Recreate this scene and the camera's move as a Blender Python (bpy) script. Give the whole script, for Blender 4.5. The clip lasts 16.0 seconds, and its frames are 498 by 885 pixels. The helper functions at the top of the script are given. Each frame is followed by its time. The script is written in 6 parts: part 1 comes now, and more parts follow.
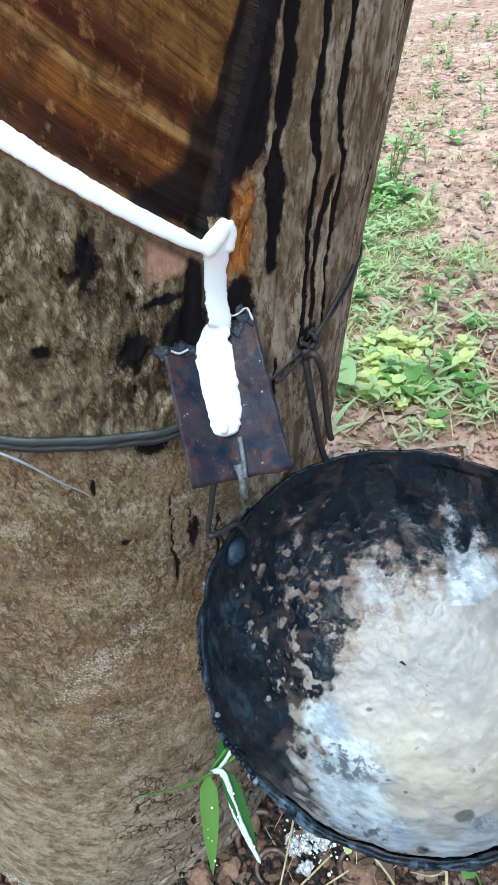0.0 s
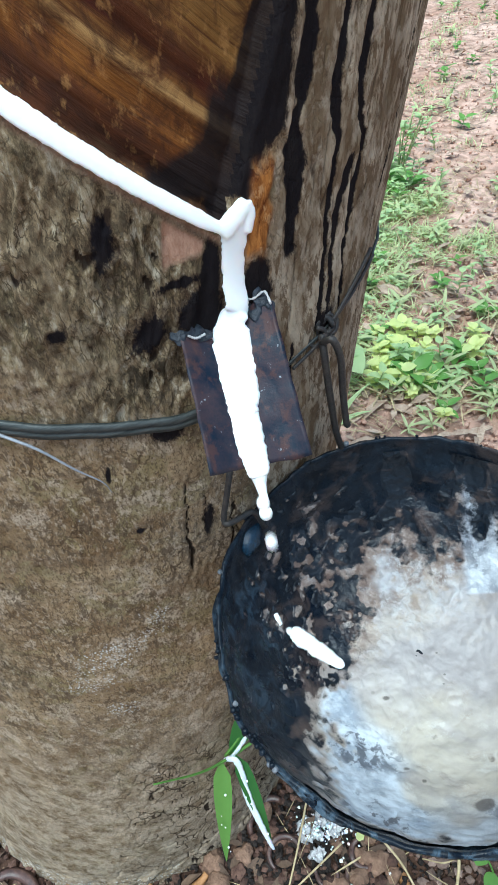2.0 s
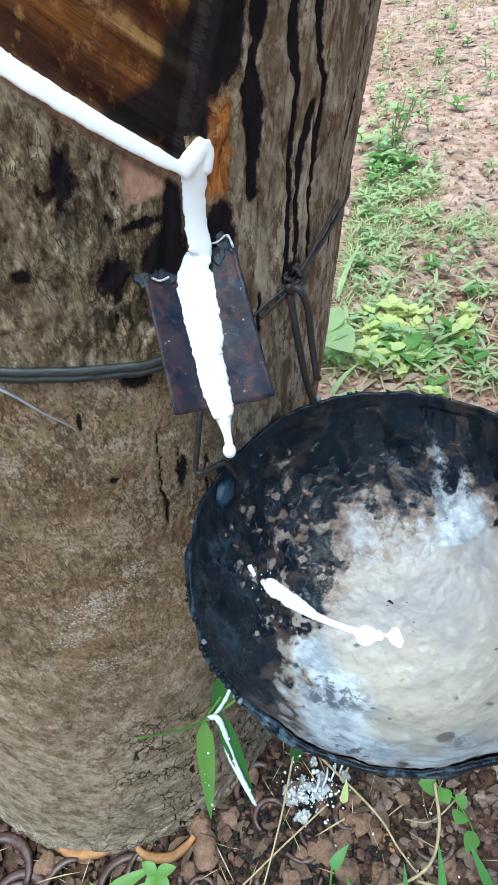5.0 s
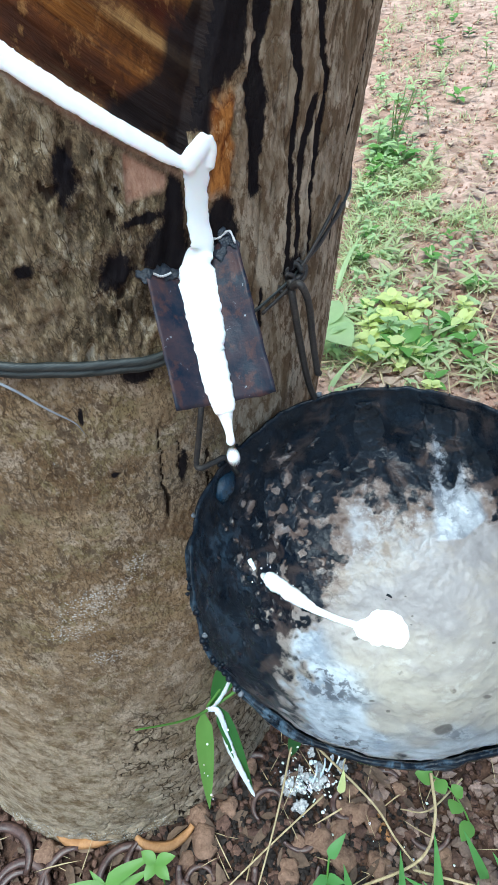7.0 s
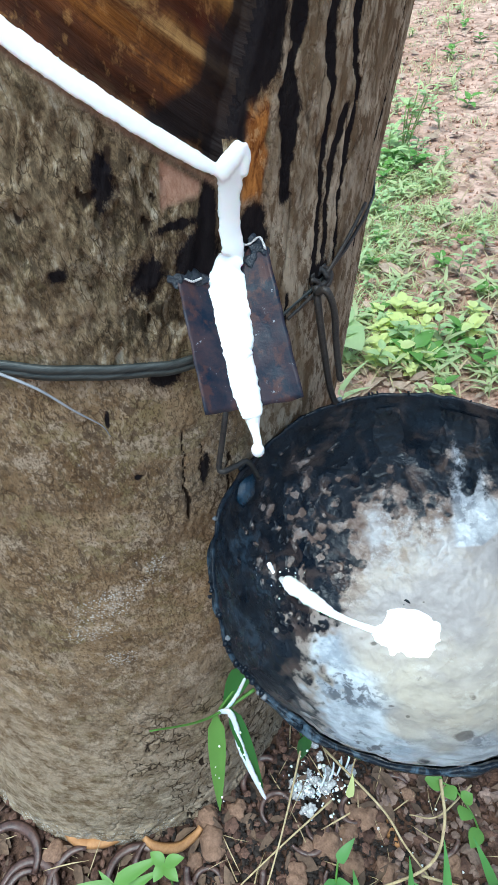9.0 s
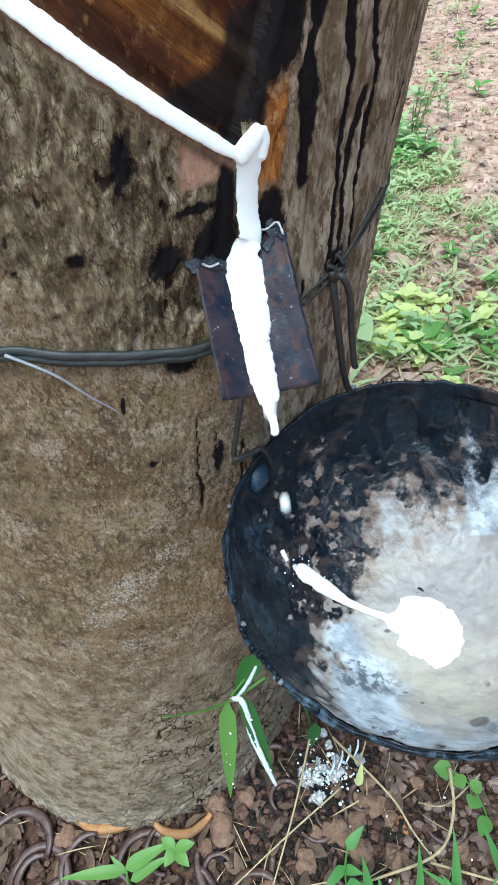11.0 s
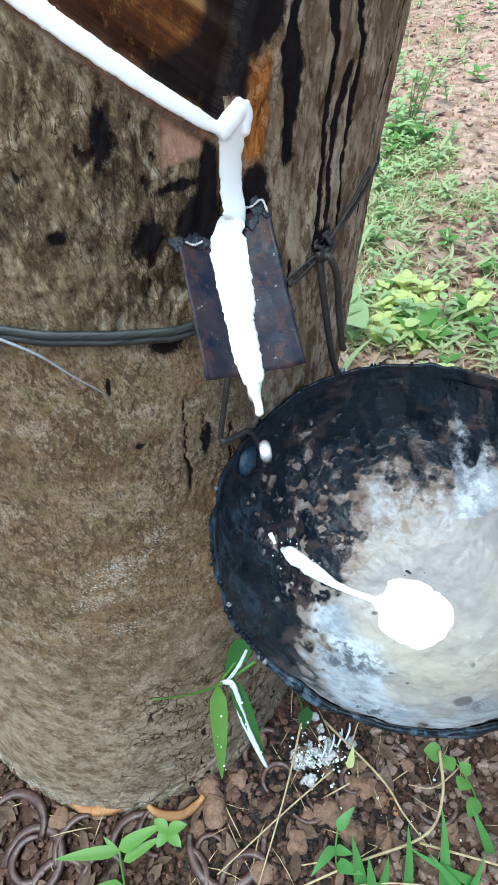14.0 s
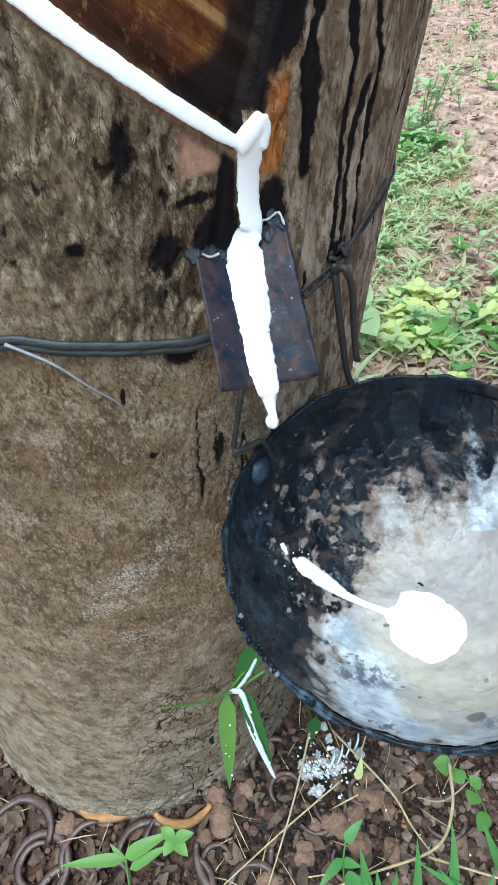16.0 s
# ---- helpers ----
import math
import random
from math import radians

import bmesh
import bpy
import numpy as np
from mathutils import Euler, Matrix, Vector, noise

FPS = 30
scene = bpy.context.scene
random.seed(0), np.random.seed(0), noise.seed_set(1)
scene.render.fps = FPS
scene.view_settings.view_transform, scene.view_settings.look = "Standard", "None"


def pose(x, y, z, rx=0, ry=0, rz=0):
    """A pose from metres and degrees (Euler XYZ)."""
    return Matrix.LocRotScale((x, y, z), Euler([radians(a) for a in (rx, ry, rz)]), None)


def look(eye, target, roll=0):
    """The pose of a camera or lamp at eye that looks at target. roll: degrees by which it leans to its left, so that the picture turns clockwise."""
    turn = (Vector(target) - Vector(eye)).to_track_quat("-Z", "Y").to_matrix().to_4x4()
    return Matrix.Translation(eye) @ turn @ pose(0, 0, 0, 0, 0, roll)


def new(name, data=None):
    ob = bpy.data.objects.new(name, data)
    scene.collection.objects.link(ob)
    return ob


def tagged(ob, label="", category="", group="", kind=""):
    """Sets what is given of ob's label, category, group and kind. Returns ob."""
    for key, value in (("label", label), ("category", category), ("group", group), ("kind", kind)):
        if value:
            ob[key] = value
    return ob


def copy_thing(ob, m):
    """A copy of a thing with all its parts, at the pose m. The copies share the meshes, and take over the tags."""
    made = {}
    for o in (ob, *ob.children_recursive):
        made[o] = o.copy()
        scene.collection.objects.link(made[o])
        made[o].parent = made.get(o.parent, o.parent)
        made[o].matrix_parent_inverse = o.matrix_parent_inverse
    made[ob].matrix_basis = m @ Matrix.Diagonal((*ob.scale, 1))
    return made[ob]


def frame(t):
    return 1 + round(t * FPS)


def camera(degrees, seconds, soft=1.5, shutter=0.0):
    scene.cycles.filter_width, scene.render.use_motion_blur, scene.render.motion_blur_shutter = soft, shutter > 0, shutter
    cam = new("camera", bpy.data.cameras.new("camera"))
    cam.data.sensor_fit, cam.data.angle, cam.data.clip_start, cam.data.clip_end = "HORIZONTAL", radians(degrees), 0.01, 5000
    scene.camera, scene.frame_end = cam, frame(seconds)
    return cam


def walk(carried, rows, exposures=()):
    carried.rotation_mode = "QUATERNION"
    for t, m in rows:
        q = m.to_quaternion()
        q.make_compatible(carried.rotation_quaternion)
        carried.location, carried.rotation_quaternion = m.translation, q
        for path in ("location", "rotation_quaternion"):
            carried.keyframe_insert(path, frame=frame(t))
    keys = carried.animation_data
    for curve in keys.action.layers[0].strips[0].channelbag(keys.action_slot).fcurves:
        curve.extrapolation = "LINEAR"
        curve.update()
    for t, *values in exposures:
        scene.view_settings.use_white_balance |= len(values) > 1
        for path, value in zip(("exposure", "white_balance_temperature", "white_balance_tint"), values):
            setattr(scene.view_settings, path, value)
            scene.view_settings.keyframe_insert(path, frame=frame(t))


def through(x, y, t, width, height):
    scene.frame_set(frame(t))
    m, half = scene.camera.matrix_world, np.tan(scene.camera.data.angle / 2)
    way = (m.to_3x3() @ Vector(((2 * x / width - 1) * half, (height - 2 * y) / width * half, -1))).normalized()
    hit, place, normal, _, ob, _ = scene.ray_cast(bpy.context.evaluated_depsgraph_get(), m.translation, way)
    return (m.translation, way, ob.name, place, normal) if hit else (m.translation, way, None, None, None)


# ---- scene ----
cam = camera(47.0, 16.0, 1.5, 0.35)
PATH = [
    (0, (0.006, -0.2, 0.689), (-0.074, 1.281, -0.652), -9.1),
    (0.5, (0.005, -0.198, 0.69), (-0.077, 1.275, -0.66), -9.2),
    (1, (0.005, -0.197, 0.69), (-0.083, 1.271, -0.666), -9.5),
    (1.5, (0.004, -0.195, 0.69), (-0.093, 1.268, -0.671), -9.8),
    (2, (0.001, -0.198, 0.686), (-0.104, 1.261, -0.678), -10.0),
    (2.5, (0.002, -0.2, 0.683), (-0.1, 1.254, -0.687), -10.1),
    (3, (0.016, -0.215, 0.673), (-0.088, 1.239, -0.697), -10.2),
    (3.5, (0.017, -0.221, 0.671), (-0.088, 1.232, -0.7), -10.4),
    (4, (0.016, -0.22, 0.672), (-0.095, 1.233, -0.698), -10.4),
    (6.3, (0.009, -0.213, 0.675), (-0.082, 1.198, -0.739), -10.0),
    (6.5, (0.011, -0.214, 0.675), (-0.083, 1.199, -0.737), -10.0),
    (7, (0.011, -0.216, 0.676), (-0.088, 1.201, -0.731), -10.0),
    (7.5, (0.005, -0.217, 0.677), (-0.095, 1.205, -0.726), -9.8),
    (8, (0.001, -0.216, 0.676), (-0.101, 1.207, -0.725), -9.6),
    (8.5, (0.002, -0.216, 0.677), (-0.105, 1.208, -0.723), -9.6),
    (9, (0.002, -0.216, 0.679), (-0.11, 1.207, -0.722), -9.6),
    (9.5, (0.0, -0.217, 0.678), (-0.112, 1.201, -0.727), -9.6),
    (10, (-0.001, -0.216, 0.676), (-0.115, 1.191, -0.74), -9.7),
    (10.2, (-0.003, -0.216, 0.677), (-0.123, 1.187, -0.743), -9.8),
    (12.5, (-0.002, -0.222, 0.678), (-0.14, 1.189, -0.733), -10.3),
    (13, (0.001, -0.221, 0.676), (-0.128, 1.184, -0.742), -10.0),
    (13.5, (0.003, -0.222, 0.674), (-0.12, 1.17, -0.757), -9.9),
    (14, (0.002, -0.22, 0.674), (-0.128, 1.159, -0.769), -10.1),
    (14.5, (0.001, -0.216, 0.674), (-0.148, 1.156, -0.775), -10.5),
    (15, (-0.001, -0.217, 0.672), (-0.158, 1.154, -0.776), -10.6),
    (15.5, (0.001, -0.219, 0.672), (-0.157, 1.157, -0.77), -10.5),
    (16, (0.0, -0.218, 0.676), (-0.158, 1.174, -0.751), -10.3),
]
walk(cam, [(t, look(eye, target, roll)) for t, eye, target, roll in PATH], [(0, 0.45, 5330, -6), (0.5, 0.48, 5330, -6), (1.0, 0.38, 5330, -6), (16, 0.385, 5330, -6)])

# ---- light ----
world = bpy.data.worlds.new("world")
scene.world = world
world.use_nodes = True
wn = world.node_tree.nodes
sky = wn.new("ShaderNodeTexSky")
sky.sky_type = "NISHITA"
sky.sun_disc = False
sky.sun_elevation, sky.sun_rotation = radians(74), radians(205)
sky.dust_density, sky.ozone_density = 3.0, 1.0
world.node_tree.links.new(sky.outputs[0], wn["Background"].inputs[0])
wn["Background"].inputs[1].default_value = 0.142
sun = new("sun", bpy.data.lights.new("sun", "SUN"))
sun.data.energy, sun.data.angle, sun.data.color = 3.6, radians(45), (1.0, 0.96, 0.90)
sun.matrix_basis = look((0, 0, 0), (0.12, 0.25, -0.961))

# ---- noise and mesh helpers ----
PERM = np.random.RandomState(7).permutation(256)
VALS = np.random.RandomState(8).uniform(-1, 1, 256)


def vnoise(p, seed=0):
    """Smooth value noise, -1..1, at rows of points."""
    p = np.asarray(p, float) + seed * 17.31
    i = np.floor(p).astype(int)
    f = p - i
    u = f * f * (3 - 2 * f)
    out = 0
    for dx in (0, 1):
        for dy in (0, 1):
            for dz in (0, 1):
                h = PERM[(PERM[(PERM[(i[:, 0] + dx) & 255] + i[:, 1] + dy) & 255] + i[:, 2] + dz) & 255]
                w = (u[:, 0] if dx else 1 - u[:, 0]) * (u[:, 1] if dy else 1 - u[:, 1]) * (u[:, 2] if dz else 1 - u[:, 2])
                out = out + w * VALS[h]
    return out


def fbm(p, octaves=3, seed=0):
    p = np.asarray(p, float)
    return sum(vnoise(p * 2**k, seed + k) * 0.5**k for k in range(octaves))


def step(a, b, x):
    t = np.clip((x - a) / (b - a), 0, 1)
    return t * t * (3 - 2 * t)


def mesh_from(name, verts, faces, smooth=True):
    me = bpy.data.meshes.new(name)
    me.from_pydata([tuple(v) for v in np.asarray(verts).tolist()], [], [tuple(f) for f in np.asarray(faces).tolist()] if isinstance(faces, np.ndarray) else faces)
    me.update()
    if smooth:
        me.polygons.foreach_set("use_smooth", [True] * len(me.polygons))
    return me


def part_mesh(name, me, material, parent=None, label=""):
    ob = new(name, me)
    me.materials.append(material)
    if parent is not None:
        ob.parent = parent
    if label:
        ob["label"] = label
    return ob


def part(name, bm, material, parent=None, label=""):
    me = bpy.data.meshes.new(name)
    bm.to_mesh(me)
    bm.free()
    me.polygons.foreach_set("use_smooth", [True] * len(me.polygons))
    return part_mesh(name, me, material, parent, label)


def thing(name, m, label, category, group="", kind=""):
    ob = new(name)
    ob.empty_display_size = 0.02
    ob.matrix_basis = m
    return tagged(ob, label, category, group, kind)


def attribute(me, name, values):
    me.attributes.new(name, "FLOAT", "POINT").data.foreach_set("value", np.asarray(values, np.float32))


def grid_faces(rows, cols, wrap=False):
    r, c = np.meshgrid(np.arange(rows - 1), np.arange(cols if wrap else cols - 1), indexing="ij")
    d = (c + 1) % cols
    return np.stack([r * cols + c, r * cols + d, (r + 1) * cols + d, (r + 1) * cols + c], -1).reshape(-1, 4)


def tube(bm, points, radius, sides=8, taper=None, squash=1.0):
    """A round bar along points, closed at both ends."""
    pts = [Vector(p) for p in points]
    rings, side = [], None
    for k, p in enumerate(pts):
        d = (pts[min(k + 1, len(pts) - 1)] - pts[max(k - 1, 0)]).normalized()
        if side is None:
            side = d.orthogonal().normalized()
        side = (side - d * side.dot(d)).normalized()
        up = d.cross(side)
        r = radius * (taper[k] if taper else 1)
        rings.append([bm.verts.new(p + r * (math.cos(a) * side + squash * math.sin(a) * up)) for a in (2 * math.pi * n / sides for n in range(sides))])
    for a, b in zip(rings, rings[1:]):
        for n in range(sides):
            bm.faces.new((a[n], a[(n + 1) % sides], b[(n + 1) % sides], b[n]))
    bm.faces.new(rings[0][::-1])
    bm.faces.new(rings[-1])


def spline(points, n):
    """n points along a smooth curve through points."""
    P = [Vector(p) for p in points]
    P = [2 * P[0] - P[1]] + P + [2 * P[-1] - P[-2]]
    out = []
    for k in range(n):
        s = k / (n - 1) * (len(P) - 3)
        i = min(int(s), len(P) - 4)
        t = s - i
        a, b, c, d = P[i : i + 4]
        out.append(0.5 * (2 * b + (c - a) * t + (2 * a - 5 * b + 4 * c - d) * t * t + (3 * b - a - 3 * c + d) * t**3))
    return out


# ---- materials ----
class Mat:
    """A short way to write node materials."""

    def __init__(self, name, rough=0.8, metal=0.0, spec=0.4):
        self.m = bpy.data.materials.new(name)
        self.m.use_nodes = True
        self.t = self.m.node_tree
        self.b = self.t.nodes["Principled BSDF"]
        self.b.inputs["Roughness"].default_value = rough
        self.b.inputs["Metallic"].default_value = metal
        self.b.inputs["Specular IOR Level"].default_value = spec
        self.coords = self.t.nodes.new("ShaderNodeTexCoord").outputs["Object"]

    def plug(self, socket, value):
        if isinstance(value, bpy.types.NodeSocket):
            self.t.links.new(value, socket)
        elif isinstance(value, tuple) and len(value) == 3 and socket.type == "RGBA":
            socket.default_value = (*value, 1)
        else:
            socket.default_value = value

    def scaled(self, scale):
        n = self.t.nodes.new("ShaderNodeMapping")
        self.t.links.new(self.coords, n.inputs["Vector"])
        n.inputs["Scale"].default_value = scale if isinstance(scale, tuple) else (scale,) * 3
        return n.outputs[0]

    def noise(self, scale, detail=4, rough=0.6, warp=0.0):
        n = self.t.nodes.new("ShaderNodeTexNoise")
        self.t.links.new(self.scaled(scale), n.inputs["Vector"])
        n.inputs["Scale"].default_value = 1
        n.inputs["Detail"].default_value = detail
        n.inputs["Roughness"].default_value = rough
        n.inputs["Distortion"].default_value = warp
        return n.outputs["Fac"]

    def noise_at(self, a, b, detail=4, rough=0.65, warp=0.3):
        """Noise in two coordinates of the surface itself."""
        v = self.t.nodes.new("ShaderNodeCombineXYZ")
        self.plug(v.inputs[0], a)
        self.plug(v.inputs[1], b)
        n = self.t.nodes.new("ShaderNodeTexNoise")
        self.t.links.new(v.outputs[0], n.inputs["Vector"])
        n.inputs["Scale"].default_value = 1
        n.inputs["Detail"].default_value = detail
        n.inputs["Roughness"].default_value = rough
        n.inputs["Distortion"].default_value = warp
        return n.outputs["Fac"]

    def cells(self, scale, what="Distance", feature="F1"):
        n = self.t.nodes.new("ShaderNodeTexVoronoi")
        n.feature = feature
        self.t.links.new(self.scaled(scale), n.inputs["Vector"])
        n.inputs["Scale"].default_value = 1
        return n.outputs[what]

    def plates(self, scale, warp, what="Distance", feature="DISTANCE_TO_EDGE"):
        """Cells with crooked edges, as in flaking bark."""
        w = self.t.nodes.new("ShaderNodeTexNoise")
        self.t.links.new(self.scaled(tuple(1.4 * k for k in scale)), w.inputs["Vector"])
        w.inputs["Scale"].default_value, w.inputs["Detail"].default_value = 1, 4
        add = self.t.nodes.new("ShaderNodeVectorMath")
        add.operation = "MULTIPLY_ADD"
        self.t.links.new(w.outputs["Color"], add.inputs[0])
        add.inputs[1].default_value = (warp,) * 3
        self.t.links.new(self.scaled(scale), add.inputs[2])
        n = self.t.nodes.new("ShaderNodeTexVoronoi")
        n.feature = feature
        self.t.links.new(add.outputs[0], n.inputs["Vector"])
        n.inputs["Scale"].default_value = 1
        return n.outputs[what]

    def attr(self, name):
        n = self.t.nodes.new("ShaderNodeAttribute")
        n.attribute_name = name
        return n.outputs["Fac"]

    def ramp(self, fac, *stops):
        n = self.t.nodes.new("ShaderNodeValToRGB")
        self.plug(n.inputs[0], fac)
        e = n.color_ramp.elements
        while len(e) < len(stops):
            e.new(0.5)
        for k, (p, c) in enumerate(stops):
            e[k].position = p
            e[k].color = (*c, 1) if isinstance(c, tuple) else (c, c, c, 1)
        return n.outputs[0]

    def math(self, op, a, b=0.0, clamp=False):
        n = self.t.nodes.new("ShaderNodeMath")
        n.operation, n.use_clamp = op, clamp
        self.plug(n.inputs[0], a)
        self.plug(n.inputs[1], b)
        return n.outputs[0]

    def mix(self, fac, a, b, blend="MIX"):
        n = self.t.nodes.new("ShaderNodeMix")
        n.data_type, n.blend_type = "RGBA", blend
        self.plug(n.inputs[0], fac)
        self.plug(n.inputs[6], a)
        self.plug(n.inputs[7], b)
        return n.outputs[2]

    def random(self):
        return self.t.nodes.new("ShaderNodeObjectInfo").outputs["Random"]

    def island(self):
        return self.t.nodes.new("ShaderNodeNewGeometry").outputs["Random Per Island"]

    def color(self, c):
        self.plug(self.b.inputs["Base Color"], c)
        return self

    def rough(self, r):
        self.plug(self.b.inputs["Roughness"], r)
        return self

    def bump(self, height, strength=0.5, distance=0.001):
        n = self.t.nodes.new("ShaderNodeBump")
        n.inputs["Strength"].default_value = strength
        n.inputs["Distance"].default_value = distance
        self.plug(n.inputs["Height"], height)
        self.t.links.new(n.outputs[0], self.b.inputs["Normal"])
        return self


def bark_material():
    m = Mat("bark", 0.92, spec=0.05)
    big = m.noise((26, 26, 34), 8, 0.76, 0.2)
    grain = m.noise((330, 330, 140), 8, 0.78, 0.1)
    fleck = m.noise((520, 520, 300), 4, 0.7)
    c = m.mix(m.ramp(big, (0.41, 0.0), (0.59, 1.0)), (0.135, 0.078, 0.033), (0.335, 0.236, 0.132))
    patch = m.noise((18, 18, 34), 7, 0.74, 0.3)
    c = m.mix(m.ramp(patch, (0.43, 0.8), (0.51, 0.0)), c, (0.135, 0.080, 0.036))
    olive = m.noise((30, 30, 30), 5, 0.7, 0.8)
    c = m.mix(m.ramp(olive, (0.52, 0.0), (0.58, 0.6)), c, (0.185, 0.160, 0.070))
    pale = m.noise((46, 46, 44), 7, 0.76, 0.2)
    c = m.mix(m.ramp(pale, (0.52, 0.0), (0.57, 0.75)), c, (0.46, 0.37, 0.275))
    rings = m.noise((9, 9, 170), 3, 0.6, 0.3)
    c = m.mix(m.ramp(rings, (0.33, 0.5), (0.42, 0.0)), c, (0.12, 0.075, 0.04))
    # pitted places between smoother ones
    pitted = m.ramp(m.noise((34, 34, 26), 4, 0.65, 0.6), (0.42, 0.15), (0.58, 1.0))
    c = m.mix(m.math("MULTIPLY", m.ramp(grain, (0.40, 1.0), (0.49, 0.0)), pitted), c, (0.085, 0.050, 0.024))
    c = m.mix(m.math("MULTIPLY", m.ramp(fleck, (0.54, 0.0), (0.60, 1.0)), m.math("MULTIPLY", pitted, 0.65)), c, (0.47, 0.38, 0.28))
    dash = m.noise((210, 210, 110), 5, 0.7, 0.8)
    c = m.mix(m.math("MULTIPLY", m.ramp(dash, (0.425, 1.0), (0.46, 0.0)), m.ramp(pitted, (0.2, 0.25), (0.8, 0.95))), c, (0.055, 0.033, 0.018))
    flake = m.plates((170, 170, 120), 1.2, "Color", "F1")
    c = m.mix(0.22, c, m.mix(flake, (0.105, 0.066, 0.032), (0.40, 0.31, 0.215)))
    rim = m.math("MULTIPLY", m.ramp(m.plates((170, 170, 120), 1.2), (0.02, 1.0), (0.08, 0.0)), m.ramp(m.noise((40, 40, 34), 5, 0.7), (0.53, 0.0), (0.58, 0.7)))
    c = m.mix(rim, c, (0.060, 0.037, 0.020))
    speck = m.noise((900, 900, 420), 3, 0.7)
    c = m.mix(m.ramp(speck, (0.41, 0.75), (0.47, 0.0)), c, (0.07, 0.044, 0.025))
    # bare weathered wood: pale tan with long brown mottles and fine upright grain
    wg = m.noise((420, 420, 45), 6, 0.72, 0.0)
    wood = m.mix(m.ramp(m.noise((48, 48, 14), 5, 0.62, 0.6), (0.42, 0.0), (0.58, 1.0)), (0.135, 0.094, 0.055), (0.40, 0.325, 0.235))
    wood = m.mix(m.ramp(wg, (0.38, 0.65), (0.50, 0.0)), wood, (0.15, 0.105, 0.066))
    wood = m.mix(m.ramp(m.noise((170, 170, 80), 6, 0.70, 0.2), (0.44, 0.9), (0.51, 0.0)), wood, (0.105, 0.066, 0.036))
    wood = m.mix(m.ramp(m.noise((90, 90, 60), 5, 0.7, 0.2), (0.53, 0.0), (0.62, 0.45)), wood, (0.43, 0.36, 0.275))
    c = m.mix(m.attr("wood"), c, wood)
    # grey lower bark
    grey = m.mix(m.ramp(m.noise((60, 60, 70), 7, 0.74, 0.2), (0.41, 0.0), (0.58, 1.0)), (0.125, 0.084, 0.047), (0.43, 0.345, 0.248))
    c = m.mix(m.math("MULTIPLY", m.attr("grey"), 0.65), c, grey)
    # flaking plates, each of its own tone, parted by broken crooked cracks
    low = m.ramp(m.noise((34, 34, 30), 5, 0.68), (0.46, 0.0), (0.54, 1.0))
    tone = m.plates((95, 95, 75), 1.0, "Color", "F1")
    gap = m.plates((95, 95, 75), 1.0)
    c = m.mix(m.math("MULTIPLY", m.attr("scaly"), 0.25), c, m.mix(tone, (0.17, 0.122, 0.080), (0.46, 0.38, 0.295)))
    crack = m.math("MULTIPLY", m.ramp(gap, (0.015, 1.0), (0.075, 0.0)), m.math("MULTIPLY", m.attr("scaly"), low))
    c = m.mix(m.math("MULTIPLY", crack, 0.9), c, (0.030, 0.020, 0.012))
    # mossy, mottled old bark
    spot = m.noise((190, 190, 100), 7, 0.75, 0.3)
    mot = m.ramp(spot, (0.445, (0.022, 0.018, 0.012)), (0.485, (0.11, 0.080, 0.046)), (0.55, (0.21, 0.160, 0.096)), (0.63, (0.42, 0.37, 0.28)))
    mot = m.mix(m.ramp(m.noise((34, 34, 18), 5, 0.65, 0.8), (0.50, 0.0), (0.60, 0.5)), mot, m.mix(m.ramp(grain, (0.36, 0.0), (0.58, 1.0)), (0.095, 0.070, 0.040), (0.25, 0.195, 0.122)))
    small = m.plates((330, 330, 130), 1.3)
    mot = m.mix(m.math("MULTIPLY", m.ramp(small, (0.02, 1.0), (0.09, 0.0)), m.ramp(m.noise((60, 60, 40), 3), (0.42, 0.0), (0.55, 1.0))), mot, (0.03, 0.024, 0.015))
    c = m.mix(m.math("MULTIPLY", m.attr("moss"), 0.85), c, mot)
    # lichen grains
    lich = m.ramp(m.cells((620, 620, 620)), (0.26, 1.0), (0.46, 0.0))
    lich = m.math("MULTIPLY", lich, m.ramp(m.math("ADD", m.attr("lichen"), m.math("MULTIPLY", m.math("SUBTRACT", m.noise(70, 6, 0.75, 0.2), 0.5), 2.4)), (0.36, 0.0), (0.62, 1.0)))
    c = m.mix(m.math("MULTIPLY", lich, m.ramp(m.noise(420, 2), (0.36, 0.2), (0.50, 1.0))), c, (0.50, 0.48, 0.45))
    # fissures and resin-black stains
    c = m.mix(m.ramp(m.math("ADD", m.attr("fissure"), m.math("MULTIPLY", m.math("SUBTRACT", m.noise((300, 300, 90), 4, 0.7), 0.5), 0.7)), (0.25, 0.0), (0.7, 0.95)), c, (0.018, 0.012, 0.009))
    st = m.math("ADD", m.attr("stain"), m.math("MULTIPLY", m.math("SUBTRACT", m.noise((170, 170, 90), 8, 0.82, 0.2), 0.5), 2.6))
    soft = m.ramp(st, (0.22, 0.0), (0.50, 0.55))
    c = m.mix(soft, c, (0.060, 0.036, 0.022))
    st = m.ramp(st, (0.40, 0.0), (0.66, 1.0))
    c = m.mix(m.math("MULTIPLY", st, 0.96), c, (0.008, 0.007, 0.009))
    # fresh cut wood
    c = m.mix(m.attr("pink"), c, m.mix(m.ramp(grain, (0.35, 0.0), (0.6, 1.0)), (0.29, 0.155, 0.100), (0.47, 0.29, 0.20)))
